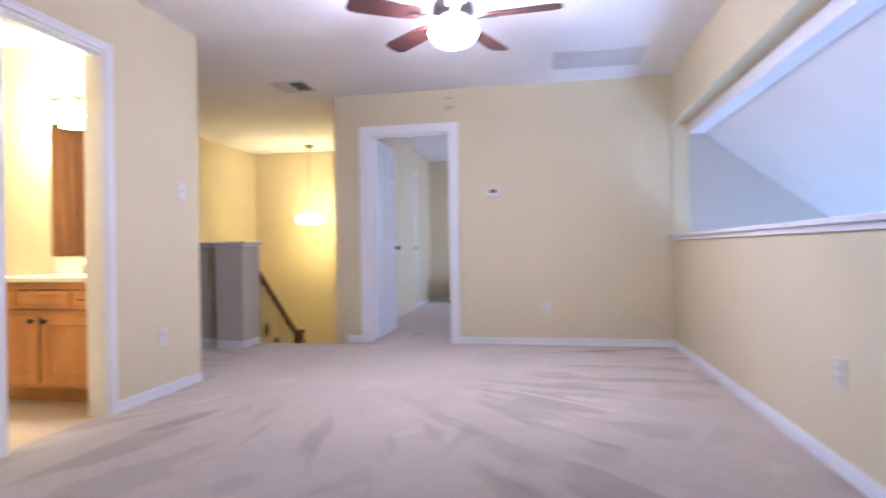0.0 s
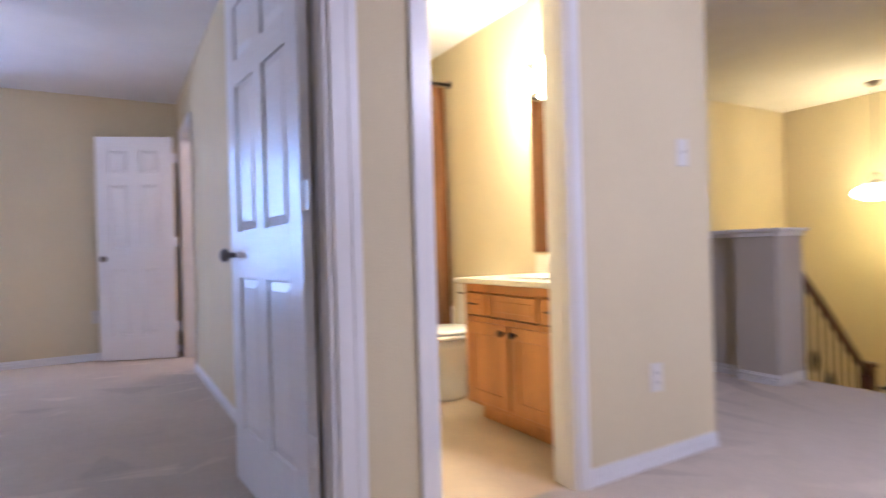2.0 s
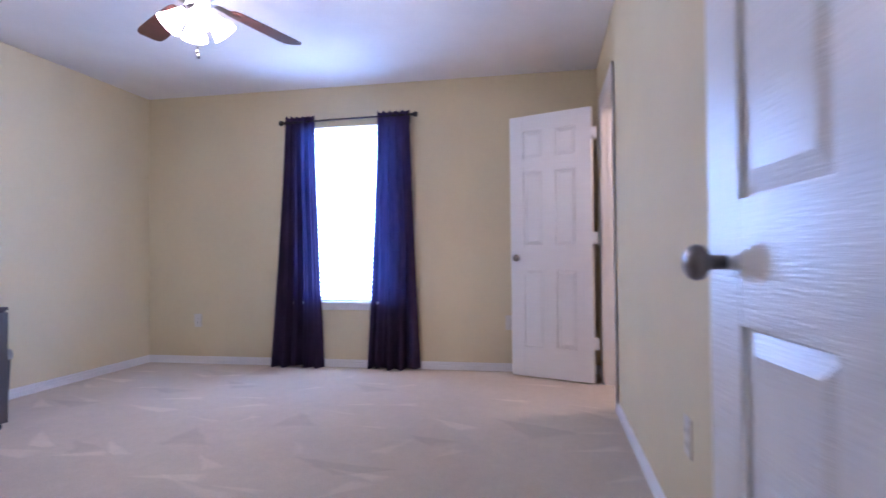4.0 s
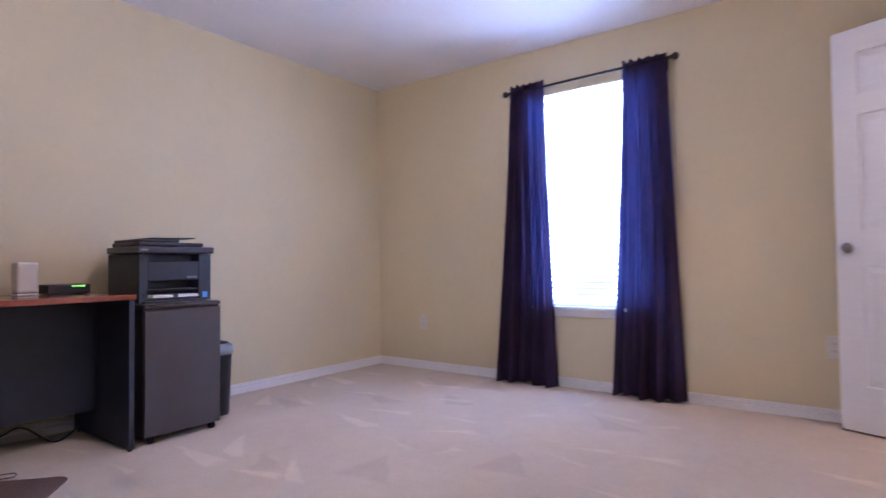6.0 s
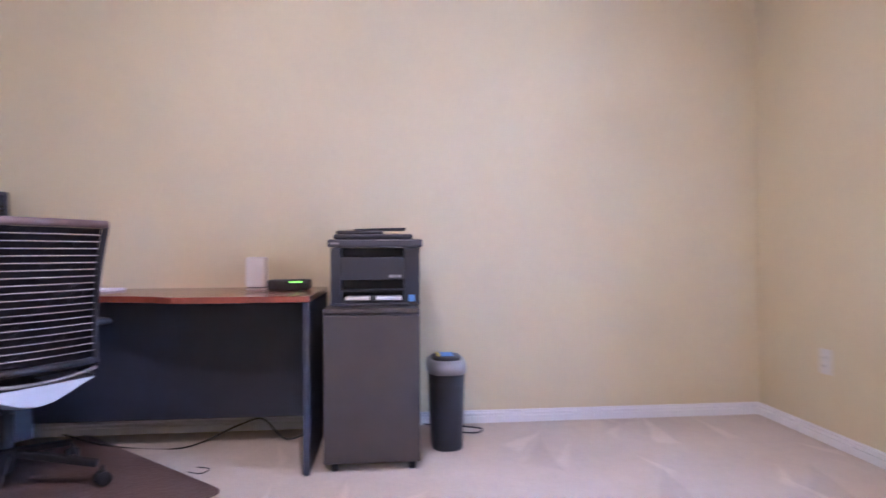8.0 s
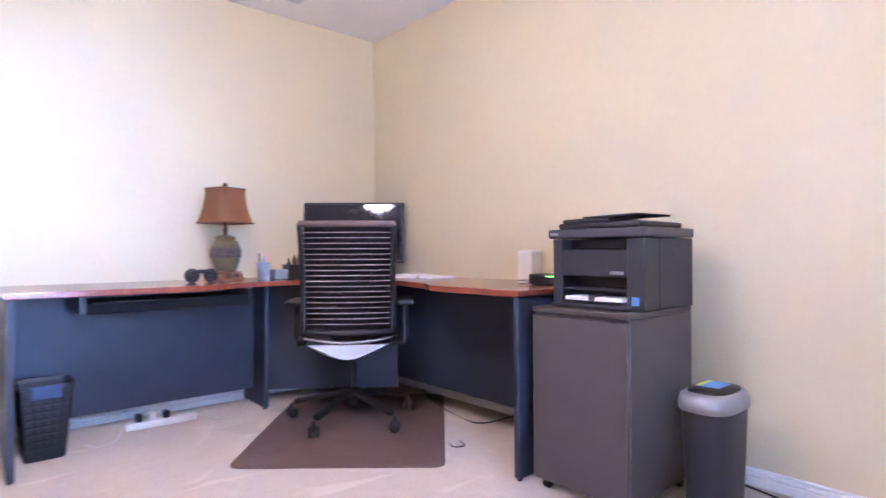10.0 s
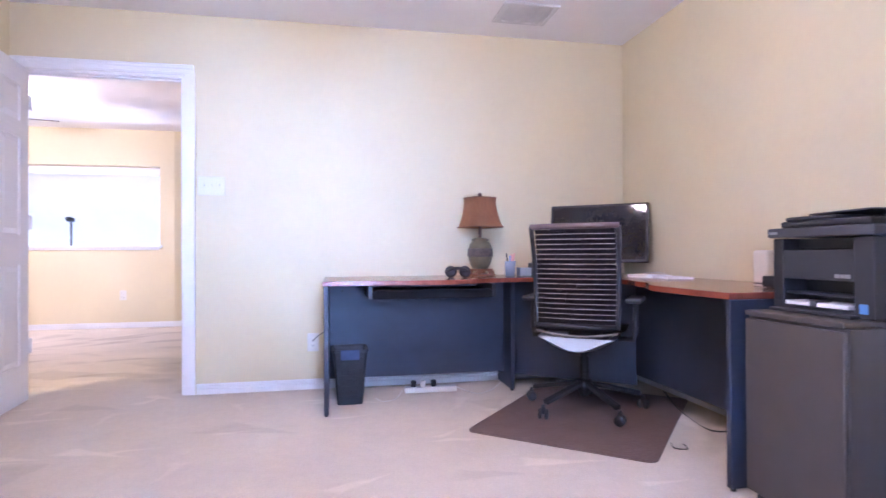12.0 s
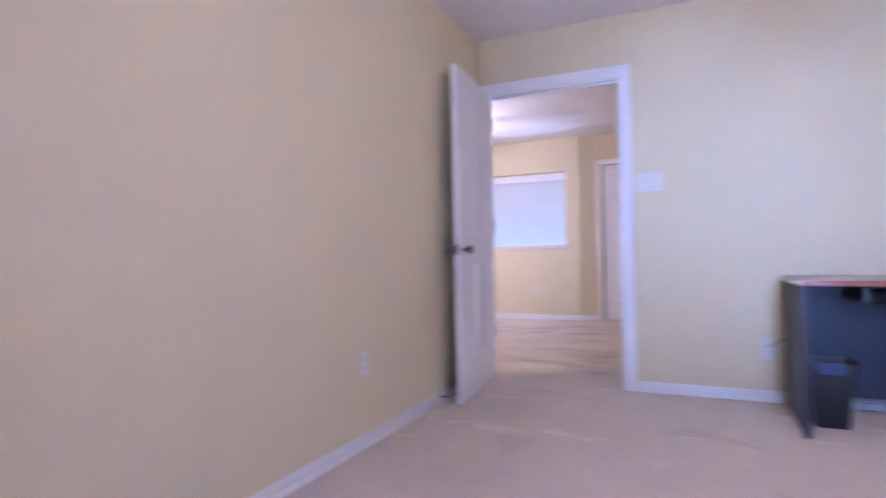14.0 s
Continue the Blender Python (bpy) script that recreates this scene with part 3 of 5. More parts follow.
structure("wall_living_west", prism(nb(), [(EX + 0.02, -3.78), (EX + 0.14, -3.78), (EX + 0.14, 0.0), (EX + 0.02, 0.0)], -2.7, -0.26), M_GREY, "living room wall under the loft")
lf = thing("ceiling_fan", "dark ceiling fan hanging on a long rod from the sloping ceiling", "ceiling fan")
cx, cy = 4.52, -1.878
part("canopy", lathe(nb(), [(0.0, 1.345), (0.05, 1.355), (0.078, 1.395), (0.078, 1.43), (0.06, 1.47), (0.055, 1.53), (0.0, 1.535)], cx, cy), M_DARKM, lf, "round dark canopy")
part("rod", tube(nb(), [(cx, cy, 1.36), (cx, cy, 0.42)], 0.014), M_NICKEL, lf)
part("motor", lathe(nb(), [(0.03, 0.46), (0.11, 0.40), (0.12, 0.30), (0.07, 0.26), (0.0, 0.25)], cx, cy), M_DARKM, lf)
for i in range(5):
    a = radians(72 * i + 20)
    part("blade", bar(nb(), (cx + 0.12 * math.cos(a), cy + 0.12 * math.sin(a), 0.33), (cx + 0.62 * math.cos(a), cy + 0.62 * math.sin(a), 0.33), 0.13, 0.012, 0.004), M_BLADE, lf)

# ledge of the half wall
bm = nb()
for a, b, o in ((0.955, 0.985, 0.016), (0.985, 1.010, 0.036)):
    box(bm, EX - o, -3.28 - (0.03 if o > 0.02 else 0.0), a, EX + 0.14 + o, -0.002, b, 0.004)
structure("trim", bm, M_TRIM, "white moulded ledge on the half wall")

# ---- baseboards ----
bm = nb()
base_run(bm, (0, -1.70), (0, BD[1] + 0.047), 1, 0), base_run(bm, (0, BD[0] - 0.062), (0, OD[1] + 0.088), 1, 0), base_run(bm, (0, LS), (0, OD[0] - 0.07), 1, 0)
base_run(bm, (-3.3, -1.70), (0.0, -1.70), 0, 1)
base_run(bm, (0.48, 0), (ND[0] - 0.075, 0), 0, -1), base_run(bm, (ND[1] + 0.08, 0), (EX, 0), 0, -1)
base_run(bm, (EX, -3.45), (EX, 0), -1, 0), base_run(bm, (EX + 0.08, LS), (EX + 0.08, -4.60), -1, 0)
base_run(bm, (-2.06, -0.34), (-0.68, -0.34), 0, -1), base_run(bm, (-0.68, -0.43), (-0.40, -0.43), 0, -1), base_run(bm, (-0.40, -0.43), (-0.40, -0.13), 1, 0)
base_run(bm, (0, LS), (EX + 0.08, LS), 0, 1)
bar(bm, (EX - 0.006, -3.45, 0.034), (EX + 0.074, -3.665, 0.034), 0.012, 0.068)
structure("baseboard", bm, M_TRIM, "white stepped baseboard round the loft")
bm = nb()
base_run(bm, (OW, OS), (OW, ON), 1, 0), base_run(bm, (OW, OS), (OE, OS), 0, 1), base_run(bm, (OE, OS), (OE, OD[0] - 0.07), -1, 0)
base_run(bm, (OW, ON), (CD[0] - 0.065, ON), 0, -1), base_run(bm, (CD[1] + 0.065, ON), (OE, ON), 0, -1)
structure("baseboard", bm, M_TRIM, "white stepped baseboard round the office")
bm = nb()
base_run(bm, (BX, 0.9), (BX, 2.28), 1, 0), base_run(bm, (BX, 3.23), (BX, BY), 1, 0), base_run(bm, (BX, BY), (3.5, BY), 0, -1)
structure("baseboard", bm, M_TRIM, "white baseboard in the bedroom")

# ---- door linings and casings ----
bm = nb()
jamb(bm, "x", OE, 0.0, *OD, DT, stop=(-0.075, -0.04))
casing(bm, "x", 0.0, 1, *OD, DT, 0.085)
structure("trim", bm, M_TRIM, "white casing of the office doorway")
bm = nb()
casing(bm, "x", OE, -1, *OD, DT, 0.017, 0.065)
for q0, q1, t in ((0.0, 1.0, 0.010), (0.45, 1.0, 0.017), (0.80, 1.0, 0.021)):
    box(bm, OE - t, OD[0] - 0.06, DT + 0.018 + q0 * 0.047, OE, OD[1] + 0.015, DT + 0.018 + q1 * 0.047, 0.002, 1)
structure("trim", bm, M_TRIM, "white casing of the office doorway, office side")
bm = nb()
jamb(bm, "x", OE, 0.0, *BD, DT, stop=(-0.07, -0.03))
casing(bm, "x", 0.0, 1, *BD, DT, 0.047, 0.062), casing(bm, "x", OE, -1, *BD, DT, 0.06)
structure("trim", bm, M_TRIM, "white casing of the bathroom doorway")
bm = nb()
jamb(bm, "y", 0.0, 0.12, *ND, DT, stop=(0.04, 0.075))
casing(bm, "y", 0.0, -1, *ND, DT, 0.078), casing(bm, "y", 0.12, 1, *ND, DT, 0.06)
structure("trim", bm, M_TRIM, "white casing of the bedroom doorway")
bm = nb()
jamb(bm, "y", ON, ON + 0.10, *CD, DT, stop=(ON + 0.04, ON + 0.07))
casing(bm, "y", ON, -1, *CD, DT, 0.062)
structure("trim", bm, M_TRIM, "white casing of the closet doorway")
bm = nb()
casing(bm, "x", EX + 0.08, -1, -4.53, -3.74, DT, 0.065), casing(bm, "x", BX, 1, 2.35, 3.16, DT, 0.065)
structure("trim", bm, M_TRIM, "white casings of two closed doors")

# ---- doors ----
d1 = panel_door("door_1", "white six-panel office door standing open with a dark knob", 0.785, Matrix.Translation((-0.085, -3.546, 0.0)) @ Matrix.Rotation(radians(180 + 5.0), 4, "Z"), M_NICKEL)
hinge_set(d1, -0.014, 0.018, (0.34, 1.10, 1.84), 0.036, -0.006)
d2 = panel_door("door_2", "white six-panel closet door standing open with a dark knob", 0.655, Matrix.Translation((CD[0] + 0.014, ON - 0.075, 0.0)) @ Matrix.Rotation(radians(-112), 4, "Z"), M_NICKEL)
hinge_set(d2, -0.014, 0.016, (0.30, 1.07, 1.84), 0.026, -0.006)
d3 = panel_door("door_3", "white six-panel bedroom door standing open", 0.80, Matrix.Translation((ND[0] + 0.03, 0.13, 0.0)) @ Matrix.Rotation(radians(91), 4, "Z"), M_NICKEL)
d4 = panel_door("door_4", "closed white six-panel door in the loft", 0.77, Matrix.Translation((EX + 0.13, -3.75, 0.0)) @ Matrix.Rotation(radians(-90), 4, "Z"), M_NICKEL)
d5 = panel_door("door_5", "closed white six-panel closet door in the bedroom", 0.79, Matrix.Translation((BX - 0.035, 2.36, 0.0)) @ Matrix.Rotation(radians(90), 4, "Z"), M_NICKEL)

# ---- window, blind and curtains ----
w = tagged(new("window_1"), "white framed office window behind a white slatted blind", "window", "", "structure")
y0, y1, wz0, wz1 = WY
bm = nb()
for a in ((y0, wz0, y1, wz0 + 0.045), (y0, wz1 - 0.045, y1, wz1), (y0, wz0 + 0.045, y0 + 0.045, wz1 - 0.045), (y1 - 0.045, wz0 + 0.045, y1, wz1 - 0.045), (y0 + 0.045, 1.30, y1 - 0.045, 1.345)):
    box(bm, OW - 0.15, a[0], a[1], OW - 0.10, a[2], a[3], 0.003, 1)
part("window_frame", bm, M_TRIM, w, "white vinyl sash frame")
part("window_sill", box(bx(OW - 0.10, y0 - 0.04, wz0 - 0.022, OW + 0.05, y1 + 0.04, wz0, 0.005), OW + 0.001, y0 - 0.02, wz0 - 0.075, OW + 0.016, y1 + 0.02, wz0 - 0.022, 0.004), M_TRIM, w, "white moulded sill and apron")
bl = thing("window_blind", "white horizontal slatted blind let down over the window", "blind")
part("headrail", bx(OW - 0.085, y0 + 0.01, wz1 - 0.055, OW - 0.005, y1 - 0.01, wz1 - 0.004, 0.004), M_SLAT, bl, "white headrail with valance")
sl = None
zz = wz1 - 0.075
while zz > wz0 + 0.05:
    bm = nb()
    n = 6
    rows_ = []
    for i in range(n + 1):
        u = -0.025 + 0.05 * i / n
        a = radians(-38)
        rows_.append([bm.verts.new((u * math.cos(a), y, -u * math.sin(a) + 0.004 * (1 - (u / 0.025) ** 2))) for y in (y0 + 0.012, y1 - 0.012)])
    for a, b in zip(rows_, rows_[1:]):
        f = bm.faces.new((a[0], a[1], b[1], b[0]))
        f.smooth = True
    if sl is None:
        sl = part("slat", bm, M_SLAT, bl)
        o = sl
    else:
        bm.free()
        o = new("slat", sl.data)
        o.parent = bl
    o.location = (OW - 0.045, 0, zz)
    zz -= 0.042
part("bottom_rail", bx(OW - 0.07, y0 + 0.012, wz0 + 0.012, OW - 0.02, y1 - 0.012, wz0 + 0.034, 0.004), M_SLAT, bl)
for y in (y0 + 0.15, y1 - 0.15):
    part("ladder_cord", tube(nb(), [(OW - 0.018, y, wz1 - 0.05), (OW - 0.018, y, wz0 + 0.03)], 0.0012, 6), M_SLAT, bl)

rod = thing("curtain_rod", "dark metal curtain rod with ball finials above the window", "curtain rod")
RX, RZ = OW + 0.085, 2.135
part("rod", tube(nb(), [(RX, -6.115, RZ - 0.01), (RX, -4.99, RZ + 0.005)], 0.0085, 12), M_DARKM, rod)
for y, z, s in ((-6.115, RZ - 0.01, -1), (-4.99, RZ + 0.005, 1)):
    f = part("finial", lathe(nb(), [(0.006, 0.0), (0.014, 0.006), (0.010, 0.014), (0.022, 0.03), (0.024, 0.042), (0.016, 0.056), (0.0, 0.062)], seg=16), M_DARKM, rod)
    f.matrix_local = Matrix.Translation((RX, y, z)) @ Matrix.Rotation(radians(-90 * s), 4, "X")
for y in (-6.075, -5.03):
    part("bracket", box(bx(OW, y - 0.008, RZ - 0.03, RX, y + 0.008, RZ - 0.012, 0.002, 1), OW, y - 0.016, RZ - 0.05, OW + 0.006, y + 0.016, RZ + 0.03, 0.002, 1), M_DARKM, rod)


def curtain(label, t0, t1, b0, b1, seed):
    """A hanging panel from y t0..t1 at the rod to b0..b1 at the floor."""
    rnd = random.Random(seed)
    bm = nb()
    nu, nv = 72, 30
    ph = [rnd.uniform(0, 6.28) for _ in range(4)]
    rows_ = []
    for j in range(nv + 1):
        v = j / nv
        z = 2.165 - v * 2.155
        e = v ** 1.3
        row = []
        for i in range(nu + 1):
            u = i / nu
            y = (t0 + (b0 - t0) * e) * (1 - u) + (t1 + (b1 - t1) * e) * u
            amp = 0.016 + 0.020 * v
            x = amp * math.sin(2 * math.pi * 4.5 * u + ph[0] + 0.5 * v) + 0.45 * amp * math.sin(2 * math.pi * 8 * u + ph[1] - 1.2 * v) + 0.006 * math.sin(2 * math.pi * 17 * u + ph[2])
            if v < 0.03:
                x *= 0.75
            y += 0.010 * math.sin(6 * v + ph[3]) * math.sin(3.14 * u)
            zz_ = z + (0.012 * math.sin(9.4 * u + ph[1]) * v ** 4) + (0.016 * (0.5 + 0.5 * math.cos(2 * math.pi * 5 * u)) if j == 0 else 0)
            row.append(bm.verts.new((RX + x, y, max(zz_, 0.006))))
        rows_.append(row)
    for a, b in zip(rows_, rows_[1:]):
        for i in range(nu):
            f = bm.faces.new((a[i], a[i + 1], b[i + 1], b[i]))
            f.smooth = True
    bmesh.ops.solidify(bm, geom=bm.faces[:], thickness=0.002)
    return tagged(link("curtain", bm, M_CURT), label, "curtain", "office curtains")


curtain("long navy blue curtain hanging from the rod to the carpet", -6.105, -5.85, -6.24, -5.775, 3)
curtain("long dark blue curtain spreading wider at the carpet", -5.275, -5.005, -5.38, -4.935, 8)

# ---- switches, outlets, thermostat, vents ----
def wall_plate(name, label, cat, w_, h_, m, kind):
    o = thing(name, label, cat, m, "wall plates")
    part("plate", bx(-w_ / 2, -0.006, -h_ / 2, w_ / 2, 0, h_ / 2, 0.004), M_PLATE, o)
    if kind == "outlet":
        for z in (-0.02, 0.02):
            part("socket", bx(-0.017, -0.009, z - 0.014, 0.017, -0.005, z + 0.014, 0.003), M_PLATE, o)
            part("slots", box(bx(-0.008, -0.0096, z - 0.006, -0.006, -0.0088, z + 0.004), 0.006, -0.0096, z - 0.006, 0.008, -0.0088, z + 0.004), M_BLACK, o)
    else:
        n = int(kind)
        for i in range(n):
            x = (i - (n - 1) / 2) * 0.046
            part("toggle", bx(x - 0.005, -0.018, -0.006, x + 0.005, -0.005, 0.010, 0.002, 1), M_PLATE, o)
    return o


FX = lambda x, y, z: pose(x, y, z, 0, 0, 90)     # on a wall that faces east
FW = lambda x, y, z: pose(x, y, z, 0, 0, -90)    # faces west
FS = lambda x, y, z: pose(x, y, z, 0, 0, 0)      # faces south
FN = lambda x, y, z: pose(x, y, z, 0, 0, 180)    # faces north
wall_plate("light_switch", "white toggle switch plate on the cream wall", "switch", 0.075, 0.12, FX(0, -1.89, 1.325), "1")
wall_plate("outlet", "white duplex outlet low on the cream wall", "outlet", 0.075, 0.12, FX(0, -2.10, 0.367), "outlet")
wall_plate("outlet", "white duplex outlet on the north wall", "outlet", 0.075, 0.12, FS(2.42, 0, 0.34), "outlet")
wall_plate("outlet", "white duplex outlet under the half wall ledge", "outlet", 0.075, 0.12, FW(EX, -2.86, 0.40), "outlet")
wall_plate("outlet", "white duplex outlet beside the window curtain", "outlet", 0.075, 0.12, FX(OW, -7.02, 0.39), "outlet")
wall_plate("outlet", "white duplex outlet behind the closet door", "outlet", 0.075, 0.12, FX(OW, -4.19, 0.40), "outlet")
wall_plate("outlet", "white duplex outlet near the open office door", "outlet", 0.075, 0.12, FS(-1.68, ON, 0.397), "outlet")
wall_plate("outlet", "white duplex outlet with a plug beside the desk", "outlet", 0.075, 0.12, FW(OE, -5.27, 0.31), "outlet")
wall_plate("light_switch", "white triple toggle switch plate beside the doorway", "switch", 0.165, 0.12, FW(OE, -4.635, 1.34), "3")
wall_plate("outlet", "white outlet in the bathroom above the counter", "outlet", 0.075, 0.12, FW(OE - 0.001, -2.40, 1.0), "outlet")
th = thing("thermostat", "white thermostat with a grey display on the wall", "thermostat", FS(1.945, 0, 1.435))
part("body", bx(-0.07, -0.028, -0.042, 0.07, 0, 0.042, 0.008), M_PLATE, th)
part("display", bx(-0.03, -0.0295, -0.005, 0.03, -0.0275, 0.028), M_VDARK, th, "grey display window")
sd = thing("door_chime", "small cream chime box with two dark slots", "chime", FS(1.53, 0, 2.31))
part("body", bx(-0.045, -0.03, -0.07, 0.045, 0, 0.07, 0.008), M_WALL, sd)
for z in (-0.045, 0.04):
    part("slot", bx(-0.032, -0.0315, z - 0.012, 0.032, -0.029, z + 0.012), M_CORD, sd)


def ceiling_vent(label, cx, cy, lx, ly, bars, along, mid=0.0, back=M_VDARK):
    v = thing("ceiling_vent", label, "vent")
    bm = nb()
    f = 0.03
    for a in ((cx - lx / 2, cy - ly / 2, cx + lx / 2, cy - ly / 2 + f), (cx - lx / 2, cy + ly / 2 - f, cx + lx / 2, cy + ly / 2), (cx - lx / 2, cy - ly / 2 + f, cx - lx / 2 + f, cy + ly / 2 - f), (cx + lx / 2 - f, cy - ly / 2 + f, cx + lx / 2, cy + ly / 2 - f)):
        box(bm, a[0], a[1], H - 0.014, a[2], a[3], H - 0.001, 0.003, 1)
    part("frame", bm, M_VENT, v)
    # by default a dark sheet for the duct's shade behind the slats
    part("backing", bx(cx - lx / 2 + f, cy - ly / 2 + f, H - 0.004, cx + lx / 2 - f, cy + ly / 2 - f, H - 0.001), back, v)
    n = bars
    for i in range(n):
        if along == "x":
            y = cy - ly / 2 + f + (ly - 2 * f) * (i + 0.5) / n
            part("slat", bar(nb(), (cx - lx / 2 + f, y, H - 0.012), (cx + lx / 2 - f, y, H - 0.012), 0.014, 0.003), M_VENT, v)
        else:
            x = cx - lx / 2 + f + (lx - 2 * f) * (i + 0.5) / n
            s = -1 if i < n / 2 else 1
            g = part("slat", bx(-0.009, cy - ly / 2 + f, -0.001, 0.009, cy + ly / 2 - f, 0.001), M_VENT, v)
            g.matrix_local = Matrix.Translation((x, 0, H - 0.010)) @ Matrix.Rotation(radians(35 * s), 4, "Y")
    if mid:
        part("divider", bx(cx - lx / 2 + f, cy - 0.012, H - 0.016, cx + lx / 2 - f, cy + 0.012, H - 0.002, 0.002, 1), M_VENT, v)
    return v


ceiling_vent("square white ceiling supply vent with slanted vanes", 0.15, -0.44, 0.33, 0.33, 10, "y")
ceiling_vent("large white return air grille in the ceiling", 2.86, -0.62, 0.70, 0.42, 22, "x", 1)
ceiling_vent("white ceiling vent above the desk", -0.53, -6.62, 0.30, 0.36, 10, "x", 0.0, M_VENT)
sm = thing("smoke_detector", "round white smoke detector on the hall ceiling", "smoke detector")
part("body", lathe(nb(), [(0.0, H - 0.036), (0.045, H - 0.034), (0.06, H - 0.02), (0.065, H - 0.001)], -0.55, -1.05), M_PLATE, sm)
sm = thing("smoke_detector", "round white smoke detector near the office door", "smoke detector")
part("body", lathe(nb(), [(0.0, H - 0.036), (0.045, H - 0.034), (0.06, H - 0.02), (0.065, H - 0.001)], -1.05, -3.86), M_PLATE, sm)

# ---- ceiling fans ----
def fan(label, cx, cy, turn, zb, reach, bowl):
    f = thing("ceiling_fan", label, "ceiling fan")
    part("canopy", lathe(nb(), [(0.02, H - 0.075), (0.05, H - 0.07), (0.068, H - 0.03), (0.07, H - 0.001)], cx, cy), M_NICKEL, f)
    part("downrod", tube(nb(), [(cx, cy, H - 0.07), (cx, cy, zb + 0.10)], 0.012), M_NICKEL, f)
    part("motor", lathe(nb(), [(0.03, zb + 0.115), (0.085, zb + 0.105), (0.115, zb + 0.07), (0.118, zb + 0.02), (0.095, zb - 0.015), (0.06, zb - 0.03), (0.055, zb - 0.055), (0.0, zb - 0.06)], cx, cy), M_NICKEL, f, "brushed metal motor housing")
    for i in range(5):
        a = radians(turn + 72 * i)
        c, s = math.cos(a), math.sin(a)
        bl_ = part("blade", nb(), M_BLADE, f, "dark walnut fan blade")
        bm = nb()
        prof = [(0.19, 0.045), (0.24, 0.058), (0.40, 0.066), (reach - 0.06, 0.070), (reach - 0.02, 0.062), (reach, 0.040)]
        up = [(r, w_) for r, w_ in prof] + [(r, -w_) for r, w_ in prof[::-1]]
        prism(bm, up[::-1], -0.003, 0.003)
        bmesh.ops.recalc_face_normals(bm, faces=bm.faces)
        bm.to_mesh(bl_.data)
        bm.free()
        bl_.matrix_local = Matrix.Translation((cx, cy, zb)) @ Matrix.Rotation(a, 4, "Z") @ Matrix.Rotation(radians(11), 4, "X")
        part("blade_arm", bar(nb(), (cx + 0.09 * c, cy + 0.09 * s, zb - 0.004), (cx + 0.25 * c, cy + 0.25 * s, zb - 0.010), 0.035, 0.008, 0.002), M_NICKEL, f)
    if bowl:
        part("lamp_bowl", lathe(nb(), [(0.0, zb - 0.165), (0.05, zb - 0.160), (0.095, zb - 0.140), (0.125, zb - 0.105), (0.135, zb - 0.075), (0.125, zb - 0.062), (0.0, zb - 0.061)], cx, cy, 36), M_GLOBE1, f, "glowing white glass bowl")
        part("finial", lathe(nb(), [(0.0, zb - 0.185), (0.008, zb - 0.18), (0.010, zb - 0.166), (0.0, zb - 0.164)], cx, cy, 12), M_NICKEL, f)
    else:
        part("fitter", lathe(nb(), [(0.0, zb - 0.13), (0.03, zb - 0.125), (0.05, zb - 0.09), (0.05, zb - 0.05), (0.0, zb - 0.05)], cx, cy), M_NICKEL, f)
        for i in range(4):
            a = radians(turn + 20 + 90 * i)
            sh = part("lamp_shade", lathe(nb(), [(0.0, 0.0), (0.026, -0.004), (0.034, -0.03), (0.048, -0.075), (0.068, -0.118), (0.066, -0.117), (0.0, -0.10)], seg=24), M_GLOBE2, f, "glowing white tulip glass shade")
            sh.matrix_local = Matrix.Translation((cx + 0.055 * math.cos(a), cy + 0.055 * math.sin(a), zb - 0.08)) @ Matrix.Rotation(a, 4, "Z") @ Matrix.Rotation(radians(-42), 4, "Y") @ Matrix.Scale(0.9, 4)
        for dx, ln in ((0.012, 0.16), (-0.014, 0.13)):
            part("pull_chain", lathe(tube(nb(), [(cx + dx, cy + dx, zb - 0.12), (cx + dx, cy + dx, zb - 0.12 - ln)], 0.0014, 6), [(0.0, zb - 0.145 - ln), (0.007, zb - 0.14 - ln), (0.007, zb - 0.12 - ln), (0.0, zb - 0.118 - ln)], cx + dx, cy + dx, 10), M_NICKEL, f)
    return f


fan("dark bladed ceiling fan with a glowing bowl lamp", 1.93, -2.21, 68, 2.195, 0.60, True)
fan("walnut bladed ceiling fan with glowing tulip shades", -2.27, -5.50, 20, 2.19, 0.68, False)

# ---- stairwell pendant ----
pd = thing("pendant_lamp", "hanging pendant with a wide glowing glass shade", "pendant lamp")
px, py = -0.93, 2.33
part("canopy", lathe(nb(), [(0.0, H - 0.05), (0.03, H - 0.045), (0.06, H - 0.02), (0.065, H - 0.001)], px, py), M_NICKEL, pd)
part("rod", tube(nb(), [(px, py, H - 0.04), (px, py, 1.52)], 0.006), M_NICKEL, pd)
part("cap", lathe(nb(), [(0.0, 1.56), (0.02, 1.55), (0.028, 1.50), (0.08, 1.47), (0.10, 1.44), (0.0, 1.44)], px, py), M_PORC, pd)
part("upper_glass", lathe(nb(), [(0.09, 1.445), (0.15, 1.415), (0.192, 1.376), (0.186, 1.374), (0.09, 1.435)], px, py, 36), M_GLOBE4U, pd, "glowing upper glass")
part("rim", lathe(nb(), [(0.192, 1.376), (0.206, 1.374), (0.206, 1.362), (0.192, 1.361)], px, py, 36), M_NICKEL, pd)
part("shade", lathe(nb(), [(0.0, 1.285), (0.08, 1.29), (0.15, 1.315), (0.188, 1.358), (0.0, 1.360)], px, py, 36), M_GLOBE4, pd, "glowing amber glass bowl")

